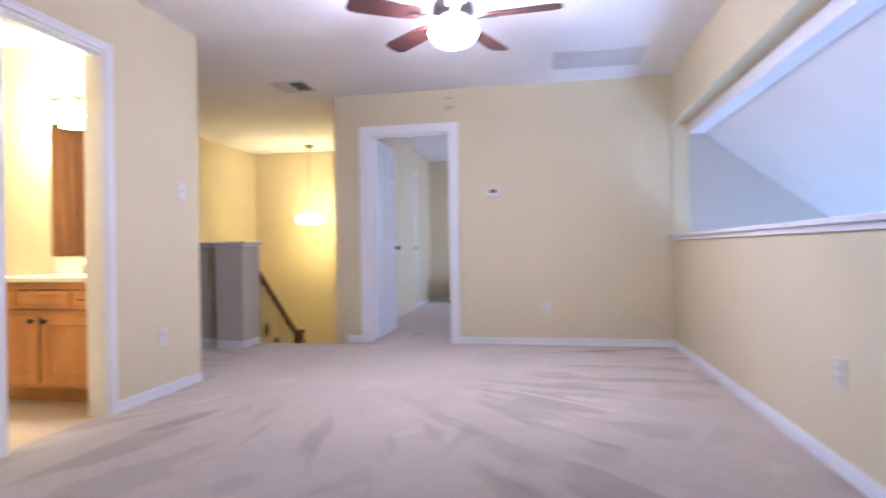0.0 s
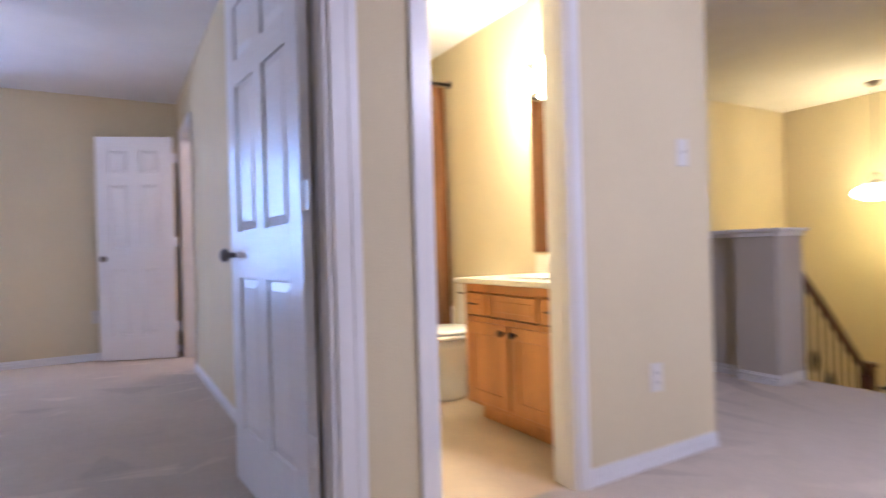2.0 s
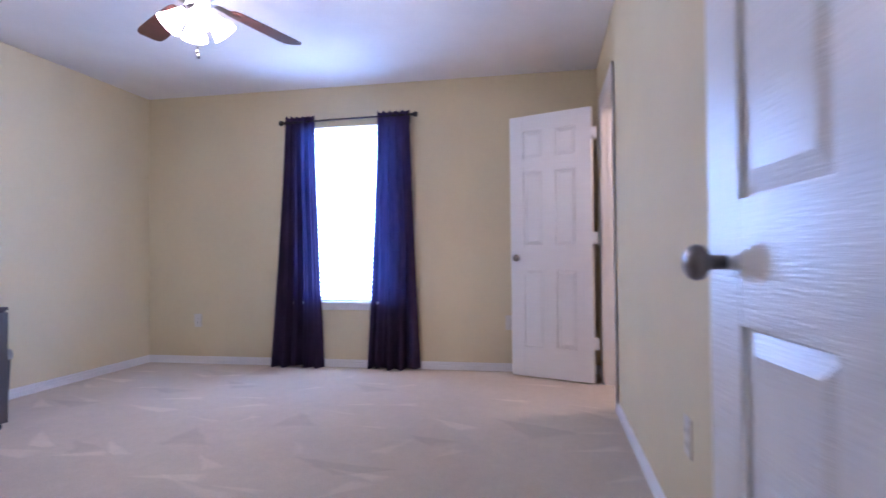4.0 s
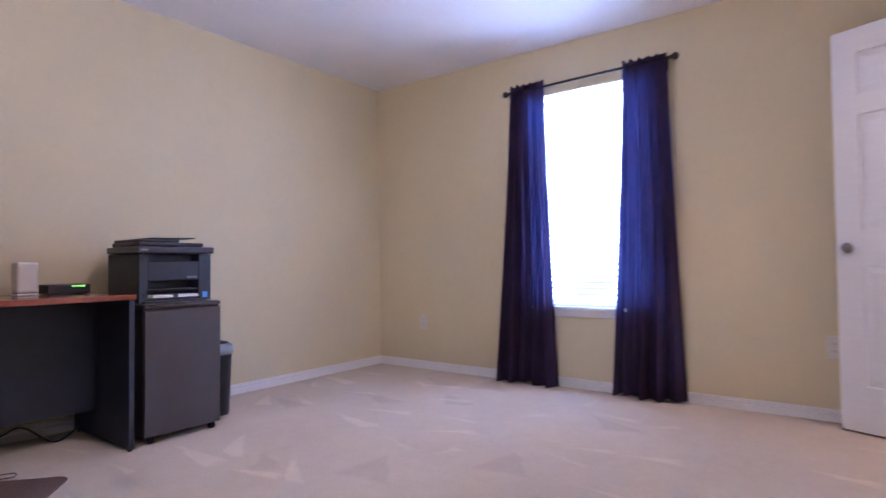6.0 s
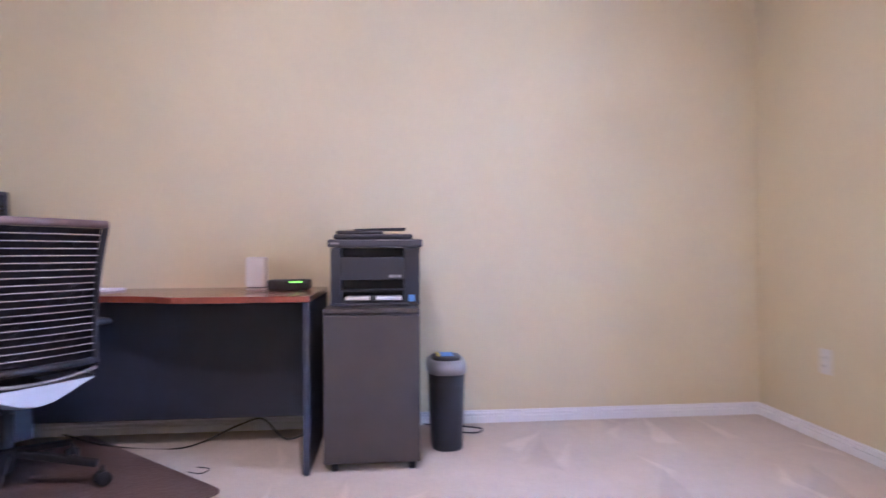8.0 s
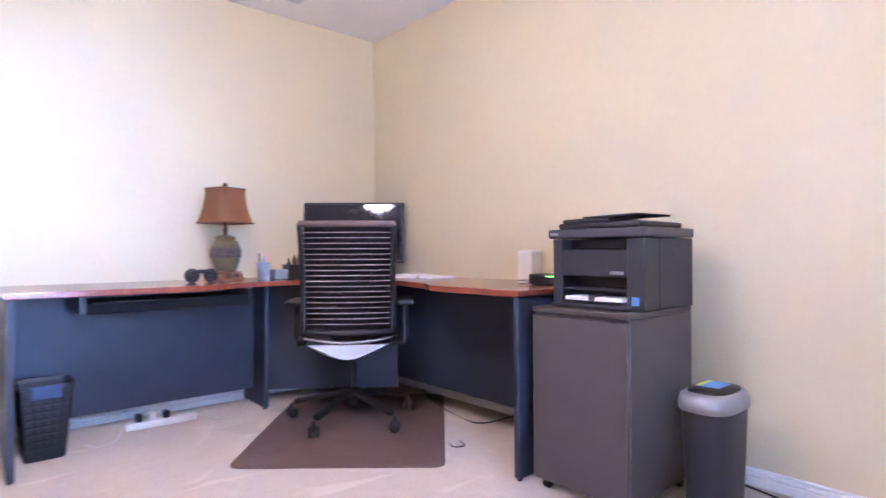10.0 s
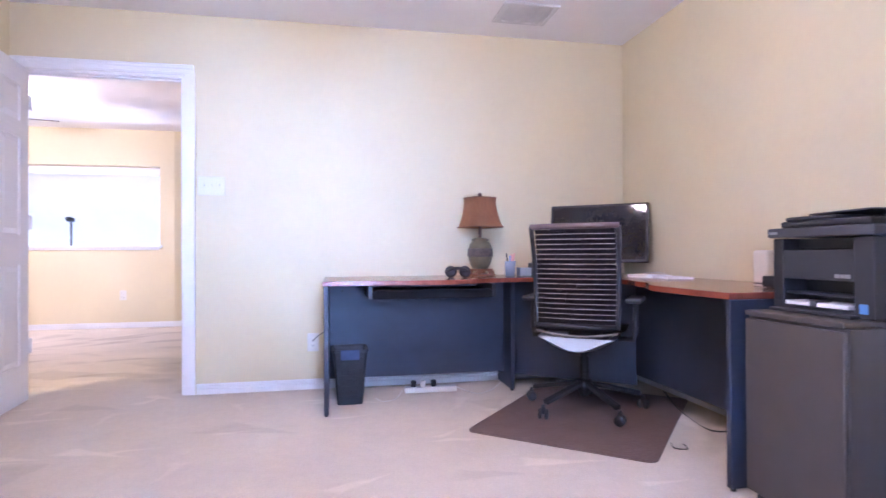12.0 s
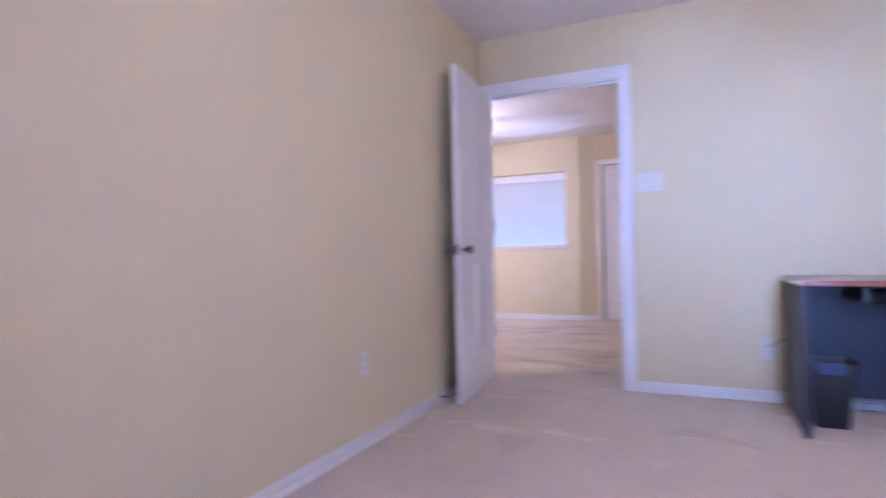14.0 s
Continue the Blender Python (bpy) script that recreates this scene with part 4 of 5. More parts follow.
# ---- bathroom ----
VX0, VX1, VY, BN = -1.0, -0.145, -2.398, -1.83
va = thing("vanity_cabinet", "honey oak vanity cabinet with two doors and drawers", "vanity", Matrix.Diagonal((1, 1, 1.03, 1)))
part("body", box(bx(VX0, VY + 0.02, 0.10, VX1, BN - 0.002, 0.72, 0.002, 1), VX0 + 0.02, VY + 0.09, 0, VX1, BN - 0.002, 0.10), M_OAK, va)
bm = nb()
for a in ((VX0, 0.10, VX1, 0.135), (VX0, 0.68, VX1, 0.72), (VX0, 0.52, VX1, 0.555), (VX0, 0.135, VX0 + 0.04, 0.68), (VX1 - 0.04, 0.135, VX1, 0.68), (-0.62, 0.135, -0.57, 0.52), (VX0 + 0.21, 0.555, VX0 + 0.25, 0.68), (VX1 - 0.25, 0.555, VX1 - 0.21, 0.68)):
    box(bm, a[0], VY, a[1], a[2], VY + 0.02, a[3], 0.002, 1)
part("face_frame", bm, M_OAK, va)
for x0, x1, kx in ((VX0 + 0.03, -0.605, -0.64), (-0.585, VX1 - 0.03, -0.55)):
    dr = part("cabinet_door", bx(x0 + 0.06, VY - 0.010, 0.185, x1 - 0.06, VY - 0.002, 0.47), M_OAK, va)
    for nm, a in zip(("stile", "stile", "rail", "rail"), ((x0, 0.125, x0 + 0.06, 0.53), (x1 - 0.06, 0.125, x1, 0.53), (x0 + 0.06, 0.125, x1 - 0.06, 0.185), (x0 + 0.06, 0.47, x1 - 0.06, 0.53))):
        part(nm, bx(a[0], VY - 0.018, a[1], a[2], VY - 0.001, a[3], 0.003, 1), M_OAK, dr)
    k_ = part("knob", lathe(nb(), [(0.007, 0), (0.007, 0.012), (0.016, 0.018), (0.016, 0.026), (0.0, 0.03)], seg=14), M_DARKM, dr, "dark metal cabinet knob")
    k_.matrix_local = Matrix.Translation((kx, VY - 0.018, 0.495)) @ Matrix.Rotation(radians(90), 4, "X")
for x0, x1, pull in ((VX0 + 0.02, VX0 + 0.22, 1), (VX0 + 0.24, VX1 - 0.24, 0), (VX1 - 0.22, VX1 - 0.02, 1)):
    dw = part("drawer_front", box(bx(x0, VY - 0.016, 0.565, x1, VY - 0.001, 0.672, 0.004), x0 + 0.03, VY - 0.020, 0.592, x1 - 0.03, VY - 0.014, 0.645, 0.003), M_OAK, va)
    if pull:
        part("pull", bar(nb(), ((x0 + x1) / 2 - 0.045, VY - 0.036, 0.622), ((x0 + x1) / 2 + 0.045, VY - 0.036, 0.622), 0.008, 0.008, 0.002), M_DARKM, dw)
ct = thing("vanity_counter", "cream cultured marble countertop with a backsplash", "countertop", Matrix.Translation((0, 0, 0.0225)))
part("slab", bx(VX0 - 0.045, VY - 0.025, 0.721, VX1 + 0.02, BN - 0.002, 0.750, 0.006), M_COUNTER, ct)
part("backsplash", bx(VX0 - 0.045, BN - 0.024, 0.751, VX1 + 0.02, BN - 0.003, 0.86, 0.005), M_COUNTER, ct)
part("basin_rim", lathe(nb(), [(0.15, 0.751), (0.20, 0.752), (0.205, 0.756), (0.195, 0.758), (0.15, 0.752)], -0.60, -2.14, 32, (1.15, 0.85)), M_COUNTER, ct)
fc = thing("faucet", "chrome bathroom faucet on the counter", "faucet", Matrix.Translation((0, 0, 0.0185)))
part("spout", tube(nb(), [(-0.60, -1.95, 0.76), (-0.60, -1.95, 0.86), (-0.60, -1.98, 0.89), (-0.60, -2.06, 0.87)], 0.012), M_NICKEL, fc)
for dx in (-0.1, 0.1):
    part("handle", lathe(nb(), [(0.018, 0.76), (0.014, 0.79), (0.022, 0.80), (0.02, 0.815), (0.0, 0.82)], -0.60 + dx, -1.95, 14), M_NICKEL, fc)
mi = tagged(link("mirror", bx(-1.08, BN - 0.008, 0.898, VX1, BN - 0.002, 1.965), M_MIRROR), "large frameless mirror above the vanity", "mirror")
vl = thing("vanity_light", "metal bar light with glowing glass shades above the mirror", "wall lamp")
part("bar", bx(-1.08, BN - 0.05, 1.96, -0.34, BN - 0.002, 2.02, 0.006), M_NICKEL, vl)
for x in (-1.01, -0.81, -0.61, -0.41):
    part("arm", tube(nb(), [(x, BN - 0.04, 1.99), (x, BN - 0.10, 2.02), (x, BN - 0.12, 1.99)], 0.008, 8), M_NICKEL, vl)
    part("shade", lathe(nb(), [(0.02, 1.99), (0.04, 1.965), (0.062, 1.90), (0.070, 1.845), (0.0, 1.84)], x, BN - 0.12, 20), M_GLOBE3, vl, "glowing white glass shade")
to = thing("toilet", "white porcelain toilet with the lid down", "toilet")
tx = -1.46
part("tank", box(bx(tx - 0.22, BN - 0.21, 0.38, tx + 0.22, BN - 0.015, 0.70, 0.025, 3), tx - 0.235, BN - 0.22, 0.70, tx + 0.235, BN - 0.005, 0.735, 0.012), M_PORC, to)
part("bowl", lathe(nb(), [(0.10, 0.0), (0.12, 0.02), (0.11, 0.10), (0.12, 0.20), (0.17, 0.32), (0.185, 0.38), (0.0, 0.385)], tx, BN - 0.44, 32, (1, 1.3)), M_PORC, to)
part("seat", lathe(nb(), [(0.185, 0.385), (0.195, 0.39), (0.195, 0.405), (0.185, 0.41), (0.0, 0.41)], tx, BN - 0.44, 32, (1, 1.3)), M_PORC, to)
part("lid", lathe(nb(), [(0.18, 0.414), (0.19, 0.42), (0.188, 0.432), (0.15, 0.44), (0.0, 0.442)], tx, BN - 0.44, 32, (1, 1.3)), M_PORC, to)
part("flush_lever", bar(nb(), (tx - 0.16, BN - 0.225, 0.64), (tx - 0.09, BN - 0.228, 0.635), 0.008, 0.012, 0.002), M_NICKEL, to)
tub = thing("bathtub", "white bathtub across the end of the bathroom", "bathtub")
part("apron", bx(-2.08, ON + 0.11, 0, -2.05, BN - 0.002, 0.46, 0.01), M_PORC, tub)
part("rim", box(bx(-2.64, ON + 0.11, 0.46, -2.56, BN - 0.002, 0.50, 0.01), -2.12, ON + 0.11, 0.46, -2.04, BN - 0.002, 0.50, 0.01), M_PORC, tub)
sr = thing("shower_rod", "white shower curtain rod across the tub", "shower rod")
part("rod", tube(nb(), [(-2.02, ON + 0.101, 2.17), (-2.02, BN - 0.001, 2.17)], 0.0125), M_NICKEL, sr)
for y in (ON + 0.105, BN - 0.005):
    part("flange", lathe(nb(), [(0.03, -0.004), (0.03, 0.004)], seg=16), M_NICKEL, sr).matrix_local = Matrix.Translation((-2.02, y, 2.17)) @ Matrix.Rotation(radians(90), 4, "X")
bm = nb()
rows_ = []
for j in range(13):
    v = j / 12
    rows_.append([bm.verts.new((-2.02 + 0.03 * math.sin(2 * math.pi * 11 * u / 70 + v) + 0.012 * math.sin(u * 1.7), ON + 0.14 + u / 70 * 1.46, 2.15 - v * 1.93)) for u in range(71)])
for a, b in zip(rows_, rows_[1:]):
    for i in range(70):
        bm.faces.new((a[i], a[i + 1], b[i + 1], b[i])).smooth = True
bmesh.ops.solidify(bm, geom=bm.faces[:], thickness=0.002)
tagged(link("shower_curtain", bm, M_BROWN), "golden brown cloth shower curtain drawn across the tub", "shower curtain")
dm = thing("dome_light", "small glowing dome light on the closet ceiling", "ceiling lamp")
part("shade", lathe(nb(), [(0.0, H - 0.10), (0.07, H - 0.09), (0.12, H - 0.05), (0.13, H - 0.005), (0.0, H - 0.004)], -3.7, -2.7), M_GLOBE5, dm)

# ---- bedroom ball ----
tagged(link("exercise_ball", lathe(nb(), [(0.28 * math.sin(math.pi * k / 16), 0.285 - 0.28 * math.cos(math.pi * k / 16)) for k in range(17)], 1.15, 4.0, 32), M_BALL), "dark grey exercise ball on the bedroom carpet", "exercise ball")

# ---- corner desk ----
TZ = 0.745
desk = thing("corner_desk", "corner desk with a cherry top and graphite panels", "desk")
edge = [(-0.14, -5.345), (-0.14, OS + 0.012), (-2.10, OS + 0.012), (-2.10, -6.855), (-1.70, -6.855)]
curve = [(-1.70, -6.855), (-1.55, -6.86), (-1.42, -6.94), (-1.22, -6.98), (-1.02, -7.02), (-0.84, -6.98), (-0.72, -6.86), (-0.67, -6.70), (-0.66, -6.50), (-0.70, -6.30), (-0.80, -6.15), (-0.82, -6.0)]
for i in range(len(curve) - 1):
    p0, p1, p2, p3 = curve[max(i - 1, 0)], curve[i], curve[i + 1], curve[min(i + 2, len(curve) - 1)]
    for k in range(1, 4):
        u = k / 3
        edge.append(tuple(0.5 * (2 * b + (c - a) * u + (2 * a - 5 * b + 4 * c - d) * u * u + (3 * b - a - 3 * c + d) * u ** 3) for a, b, c, d in zip(p0, p1, p2, p3)))
edge.append((-0.82, -5.345))
bm = prism(nb(), edge[::-1], TZ - 0.026, TZ)
bmesh.ops.bevel(bm, geom=[e for e in bm.edges if abs(e.verts[0].co.z - e.verts[1].co.z) < 1e-6], offset=0.004, segments=2, profile=0.5, affect="EDGES")
part("desktop", bm, M_CHERRY, desk, "reddish cherry laminate desktop")
part("end_panel", bx(-0.815, -5.378, 0.012, -0.16, -5.352, TZ - 0.027, 0.002, 1), M_GRAPH, desk)
part("end_panel", bx(-2.096, OS + 0.03, 0.012, -2.070, -6.862, TZ - 0.027, 0.002, 1), M_GRAPH, desk)
part("inner_panel", bx(-0.46, -6.56, 0.012, -0.16, -6.534, TZ - 0.027, 0.002, 1), M_GRAPH, desk)
part("modesty_panel", bx(-0.30, -6.534, 0.10, -0.282, -5.378, TZ - 0.027, 0.002, 1), M_GRAPH, desk)
part("modesty_panel", bx(-2.07, -7.24, 0.15, -0.80, -7.222, TZ - 0.027, 0.002, 1), M_GRAPH, desk)
part("corner_panel", bar(nb(), (-0.80, -7.231, 0.40), (-0.31, -6.57, 0.40), 0.018, 0.63), M_GRAPH, desk)
for y in (-5.46, -5.62):
    part("cam_cover", lathe(nb(), [(0.008, 0), (0.008, 0.003)], seg=10), M_BLACK, desk).matrix_local = Matrix.Translation((-0.304, y, 0.66)) @ Matrix.Rotation(radians(-90), 4, "Y")
kt = part("keyboard_tray", bx(-0.79, -6.32, 0.640, -0.42, -5.62, 0.684, 0.006), M_TRAY, desk, "black pull-out keyboard tray")
part("tray_lip", bx(-0.80, -6.30, 0.682, -0.785, -5.64, 0.692, 0.003), M_TRAY, kt)
for y in (-6.33, -5.61):
    part("slide", bx(-0.78, y - 0.012, 0.642, -0.40, y + 0.012, TZ - 0.027, 0.002, 1), M_BLACK, kt)
for x, y in ((-2.083, -6.88), (-2.083, -7.45), (-0.79, -5.365), (-0.20, -5.365), (-0.44, -6.547)):
    part("foot", lathe(nb(), [(0.011, 0.001), (0.011, 0.013)], x, y, 12), M_BLACK, desk)

# ---- chair mat ----
mw, md = 0.91, 1.19
bm = nb()
pts = []
for cx_, cy_, a0 in ((md - 0.05, mw - 0.05, 0), (0.05, mw - 0.05, 90), (0.05, 0.05, 180), (md - 0.05, 0.05, 270)):
    for i in range(6):
        a = radians(a0 + 18 * i)
        pts.append((cx_ + 0.05 * math.cos(a), cy_ + 0.05 * math.sin(a)))
prism(bm, pts, 0.001, 0.006)
cm = tagged(link("chair_mat", bm, M_MAT), "brown tinted chair mat lying askew on the carpet", "chair mat")
cm.matrix_world = Matrix.Translation((-1.20, -6.055, 0)) @ Matrix.Rotation(radians(-40.5), 4, "Z") @ Matrix.Translation((0, -mw, 0))

# ---- office chair: local x to the sitter's right, y ahead ----
CZ = 0.006
ch = thing("office_chair", "black office chair with a ribbed see-through back", "chair", Matrix.Translation((-0.958, -6.810, CZ)) @ Matrix.Rotation(radians(-126), 4, "Z"))
part("hub", lathe(nb(), [(0.022, 0.075), (0.042, 0.12), (0.042, 0.165), (0.03, 0.175)], seg=18), M_BLACK, ch)
part("gas_lift", lathe(nb(), [(0.026, 0.10), (0.026, 0.30), (0.016, 0.301), (0.016, 0.41)], seg=16), M_BLACK, ch)
for i in range(5):
    a = radians(72 * i + 25)
    c, s = math.cos(a), math.sin(a)
    leg = part("base_arm", bar(nb(), (0.03 * c, 0.03 * s, 0.150), (0.318 * c, 0.318 * s, 0.088), 0.036, 0.026, 0.006), M_BLACK, ch)
    k = part("caster", nb(), M_BLACK, ch)
    bm = nb()
    for o in (-0.018, 0.018):
        g = lathe(nb(), [(0.004, -0.009), (0.024, -0.009), (0.0275, -0.005), (0.0275, 0.005), (0.024, 0.009), (0.004, 0.009)], seg=18)
        g.transform(Matrix.Translation((0.335 * c, 0.335 * s, 0.0285)) @ Matrix.Rotation(a + 0.7, 4, "Z") @ Matrix.Translation((0, o, 0)) @ Matrix.Rotation(radians(90), 4, "X"))
        tmp = bpy.data.meshes.new("caster")
        g.to_mesh(tmp), g.free()
        bm.from_mesh(tmp)
        bpy.data.meshes.remove(tmp)
    lathe(bm, [(0.010, 0.03), (0.014, 0.05), (0.008, 0.078)], 0.335 * c, 0.335 * s, 12)
    bm.to_mesh(k.data), bm.free()
part("mechanism", bx(-0.09, -0.14, 0.39, 0.09, 0.12, 0.43, 0.012), M_BLACK, ch)
# seat shell and cushion
def pan(z0, t, w_, d0, d1, dip):
    bm = nb()
    rows_ = []
    for j in range(11):
        v = j / 10
        y = d0 + (d1 - d0) * v
        rows_.append([bm.verts.new((w_ * (i / 10 - 0.5) * (1 - 0.12 * v * v), y, z0 + dip * (2 * abs(i / 10 - 0.5)) ** 2 - 0.035 * max(0, v - 0.7) / 0.3 * (v - 0.7))) for i in range(11)])
    for a, b in zip(rows_, rows_[1:]):
        for i in range(10):
            bm.faces.new((a[i], a[i + 1], b[i + 1], b[i])).smooth = True
    bmesh.ops.solidify(bm, geom=bm.faces[:], thickness=-t)
    return bm
part("seat_shell", pan(0.355, 0.012, 0.42, -0.215, 0.24, 0.085), M_SEAT, ch, "pale grey plastic seat shell")
part("seat", pan(0.462, 0.045, 0.49, -0.20, 0.27, 0.012), M_BLACK, ch, "black padded seat")
part("seat_rim", tube(nb(), [(-0.215, -0.225, 0.468), (-0.16, -0.236, 0.459), (-0.08, -0.246, 0.449), (0, -0.250, 0.446), (0.08, -0.246, 0.449), (0.16, -0.236, 0.459), (0.215, -0.225, 0.468)], 0.0065, 10), M_SILVER, ch, "thin silver rim under the backrest")
bm = prism(nb(), [(-0.205, 0.0), (-0.13, -0.030), (-0.05, -0.066), (0.0, -0.074), (0.05, -0.066), (0.13, -0.030), (0.205, 0.0)], -0.006, 0.006)
bmesh.ops.bevel(bm, geom=[e for e in bm.edges], offset=0.003, segments=2, profile=0.5, affect="EDGES")
bm.transform(Matrix.Translation((0, -0.240, 0.436)) @ Matrix.Rotation(radians(78), 4, "X"))
part("shell_back", bm, M_SEAT, ch, "pale grey pointed plate at the back of the seat shell")
# back: tilted a little, frame with bars
def bk(x, v):
    """A point of the backrest; v from 0 at the seat to 1 at the top."""
    return (x, -0.215 - 0.055 * v + 0.035 * math.sin(3.14 * v) - 0.06 * (1 - (x / 0.23) ** 2) * 0.5, 0.485 + 0.545 * v)
for s in (-1, 1):
    part("back_frame", tube(nb(), [bk(s * (0.215 + 0.015 * k / 10), k / 10) for k in range(11)], 0.013, 10), M_BLACK, ch)
part("top_rail", tube(nb(), [(x, bk(x, 1)[1], 1.032) for x in (-0.232, -0.15, -0.05, 0.05, 0.15, 0.232)], 0.016, 10), M_TAUPE, ch, "taupe moulded top rail")
part("lower_rail", tube(nb(), [bk(x, 0.02) for x in (-0.21, -0.1, 0, 0.1, 0.21)], 0.014, 10), M_BLACK, ch)
nbars = 19
for i in range(nbars):
    v0, v1 = 0.05 + 0.93 * i / nbars, 0.05 + 0.93 * (i + 0.86) / nbars
    bm = nb()
    xs = [-0.21 + 0.42 * k / 8 for k in range(9)]
    lo, hi = [bm.verts.new(bk(x, v0)) for x in xs], [bm.verts.new(bk(x, v1)) for x in xs]
    for k in range(8):
        bm.faces.new((lo[k], lo[k + 1], hi[k + 1], hi[k])).smooth = True
    bmesh.ops.solidify(bm, geom=bm.faces[:], thickness=0.006)
    part("back_slat", bm, M_MESH, ch, "dark knit band of the backrest")
    vm = 0.05 + 0.93 * (i + 0.93) / nbars
    if i < nbars - 1:
        part("back_cord", tube(nb(), [(x, bk(x, vm)[1] - 0.004, bk(x, vm)[2]) for x in xs], 0.0016, 6), M_CORD, ch, "pale cord between the bands")
for s in (-1, 1):
    part("arm_post", tube(nb(), [(s * 0.20, -0.06, 0.42), (s * 0.275, -0.06, 0.42), (s * 0.285, -0.05, 0.46), (s * 0.285, -0.03, 0.62)], [0.014, 0.016, 0.016, 0.014], 10), M_BLACK, ch)
    part("arm_pad", bx(s * 0.285 - 0.042, -0.14, 0.62, s * 0.285 + 0.042, 0.11, 0.648, 0.012, 3), M_BLACK, ch)

# ---- monitor ----
mo = thing("computer_monitor", "large black glossy monitor standing in the desk corner", "monitor", Matrix.Translation((-0.365, -7.185, TZ)) @ Matrix.Rotation(radians(50.5), 4, "Z") @ Matrix.Rotation(radians(6.5), 4, "X"))
# local -x..x across, y towards the viewer
part("bezel", bx(-0.335, -0.03, 0.085, 0.335, 0.012, 0.490, 0.006), M_BLACK, mo)
part("screen", bx(-0.318, 0.012, 0.105, 0.318, 0.0145, 0.473), M_SCREEN, mo, "dark glossy screen, switched off")
part("stand_neck", bx(-0.04, -0.06, 0.012, 0.04, -0.03, 0.30, 0.006), M_BLACK, mo)
part("stand_foot", bx(-0.14, -0.12, 0.010, 0.14, 0.06, 0.020, 0.004), M_BLACK, mo).matrix_local = Matrix.Rotation(radians(-6.5), 4, "X")

# ---- table lamp ----
la = thing("table_lamp", "olive ceramic table lamp with a copper silk shade", "lamp", Matrix.Translation((-0.295, -6.375, TZ)) @ Matrix.Rotation(radians(20), 4, "Z"))
part("base", box(bx(-0.075, -0.075, 0.001, 0.075, 0.075, 0.014, 0.004), -0.062, -0.062, 0.034, 0.062, 0.062, 0.048, 0.004), M_STAND, la, "carved reddish wooden stand")
for x in (-0.052, 0.052):
    for y in (-0.052, 0.052):
        part("stand_foot", bx(x - 0.016, y - 0.016, 0.012, x + 0.016, y + 0.016, 0.036, 0.004), M_STAND, la)
part("body", lathe(nb(), [(0.052, 0.048), (0.066, 0.075), (0.078, 0.11), (0.083, 0.145), (0.080, 0.185), (0.070, 0.215), (0.052, 0.232), (0.060, 0.240), (0.058, 0.246), (0.030, 0.256), (0.0, 0.258)], seg=32), M_POT, la)
part("band", lathe(nb(), [(0.0815, 0.128), (0.0855, 0.134), (0.0858, 0.150), (0.084, 0.178), (0.080, 0.184)], seg=32), M_POT2, la, "carved dark band round the jar")
part("neck", lathe(nb(), [(0.012, 0.255), (0.009, 0.275), (0.014, 0.285), (0.009, 0.30), (0.012, 0.335), (0.006, 0.51)], seg=14), M_WOOD, la)
bm = nb()
prof = [(0.140, 0.325), (0.135, 0.332), (0.122, 0.365), (0.108, 0.42), (0.100, 0.47), (0.098, 0.525)]
rings = []
for r, z in prof:
    ring = []
    for k in range(40):
        a = 2 * math.pi * k / 40
        q = r * (1 / (abs(math.cos(a)) ** 5 + abs(math.sin(a)) ** 5) ** 0.2) * 0.90
        ring.append(bm.verts.new((q * math.cos(a), q * math.sin(a), z)))
    rings.append(ring)
for a, b in zip(rings, rings[1:]):
    for k in range(40):
        bm.faces.new((a[k], a[(k + 1) % 40], b[(k + 1) % 40], b[k])).smooth = True
bmesh.ops.solidify(bm, geom=bm.faces[:], thickness=0.003)
part("shade", bm, M_SHADE, la, "copper coloured silk shade, flared and square")
for ring_z, r in ((0.327, 0.1275), (0.523, 0.0900)):
    bm = nb()
    loop = []
    for k in range(41):
        a = 2 * math.pi * k / 40
        q = r / (abs(math.cos(a)) ** 5 + abs(math.sin(a)) ** 5) ** 0.2
        loop.append((q * math.cos(a), q * math.sin(a), ring_z))
    part("shade_trim", tube(bm, loop, 0.004, 6), M_STAND, la)
part("finial", lathe(nb(), [(0.004, 0.51), (0.005, 0.53), (0.013, 0.536), (0.015, 0.547), (0.008, 0.558), (0.0, 0.56)], seg=14), M_WOOD, la)

# ---- small things on the desk ----
hp = thing("headphones", "black over-ear headphones lying on the desk", "headphones", Matrix.Translation((-0.52, -6.17, TZ)) @ Matrix.Rotation(radians(75), 4, "Z"))
part("headband", tube(nb(), [(0.058 * math.cos(radians(a)), 0.050 * math.sin(radians(a)), 0.040 + 0.020 * math.sin(radians(a))) for a in range(-10, 191, 20)], 0.010, 8), M_BLACK, hp)
for x in (-0.046, 0.044):
    k = part("ear_cup", lathe(nb(), [(0.014, -0.008), (0.018, -0.018), (0.030, -0.020), (0.037, -0.010), (0.037, 0.006), (0.028, 0.016), (0.0, 0.018)], seg=24), M_BLACK, hp, "padded black ear cup")
    k.matrix_local = Matrix.Translation((x, 0.0, 0.037)) @ Matrix.Rotation(0.5 if x < 0 else -0.2, 4, "Z") @ Matrix.Rotation(radians(-78), 4, "X")
pc = thing("pen_cup", "clear plastic cup holding pens and scissors", "pen cup", Matrix.Translation((-0.45, -6.535, TZ)))
part("cup", lathe(nb(), [(0.032, 0.001), (0.036, 0.10), (0.034, 0.10), (0.030, 0.004), (0.0, 0.004)], seg=20), M_CLEAR, pc)
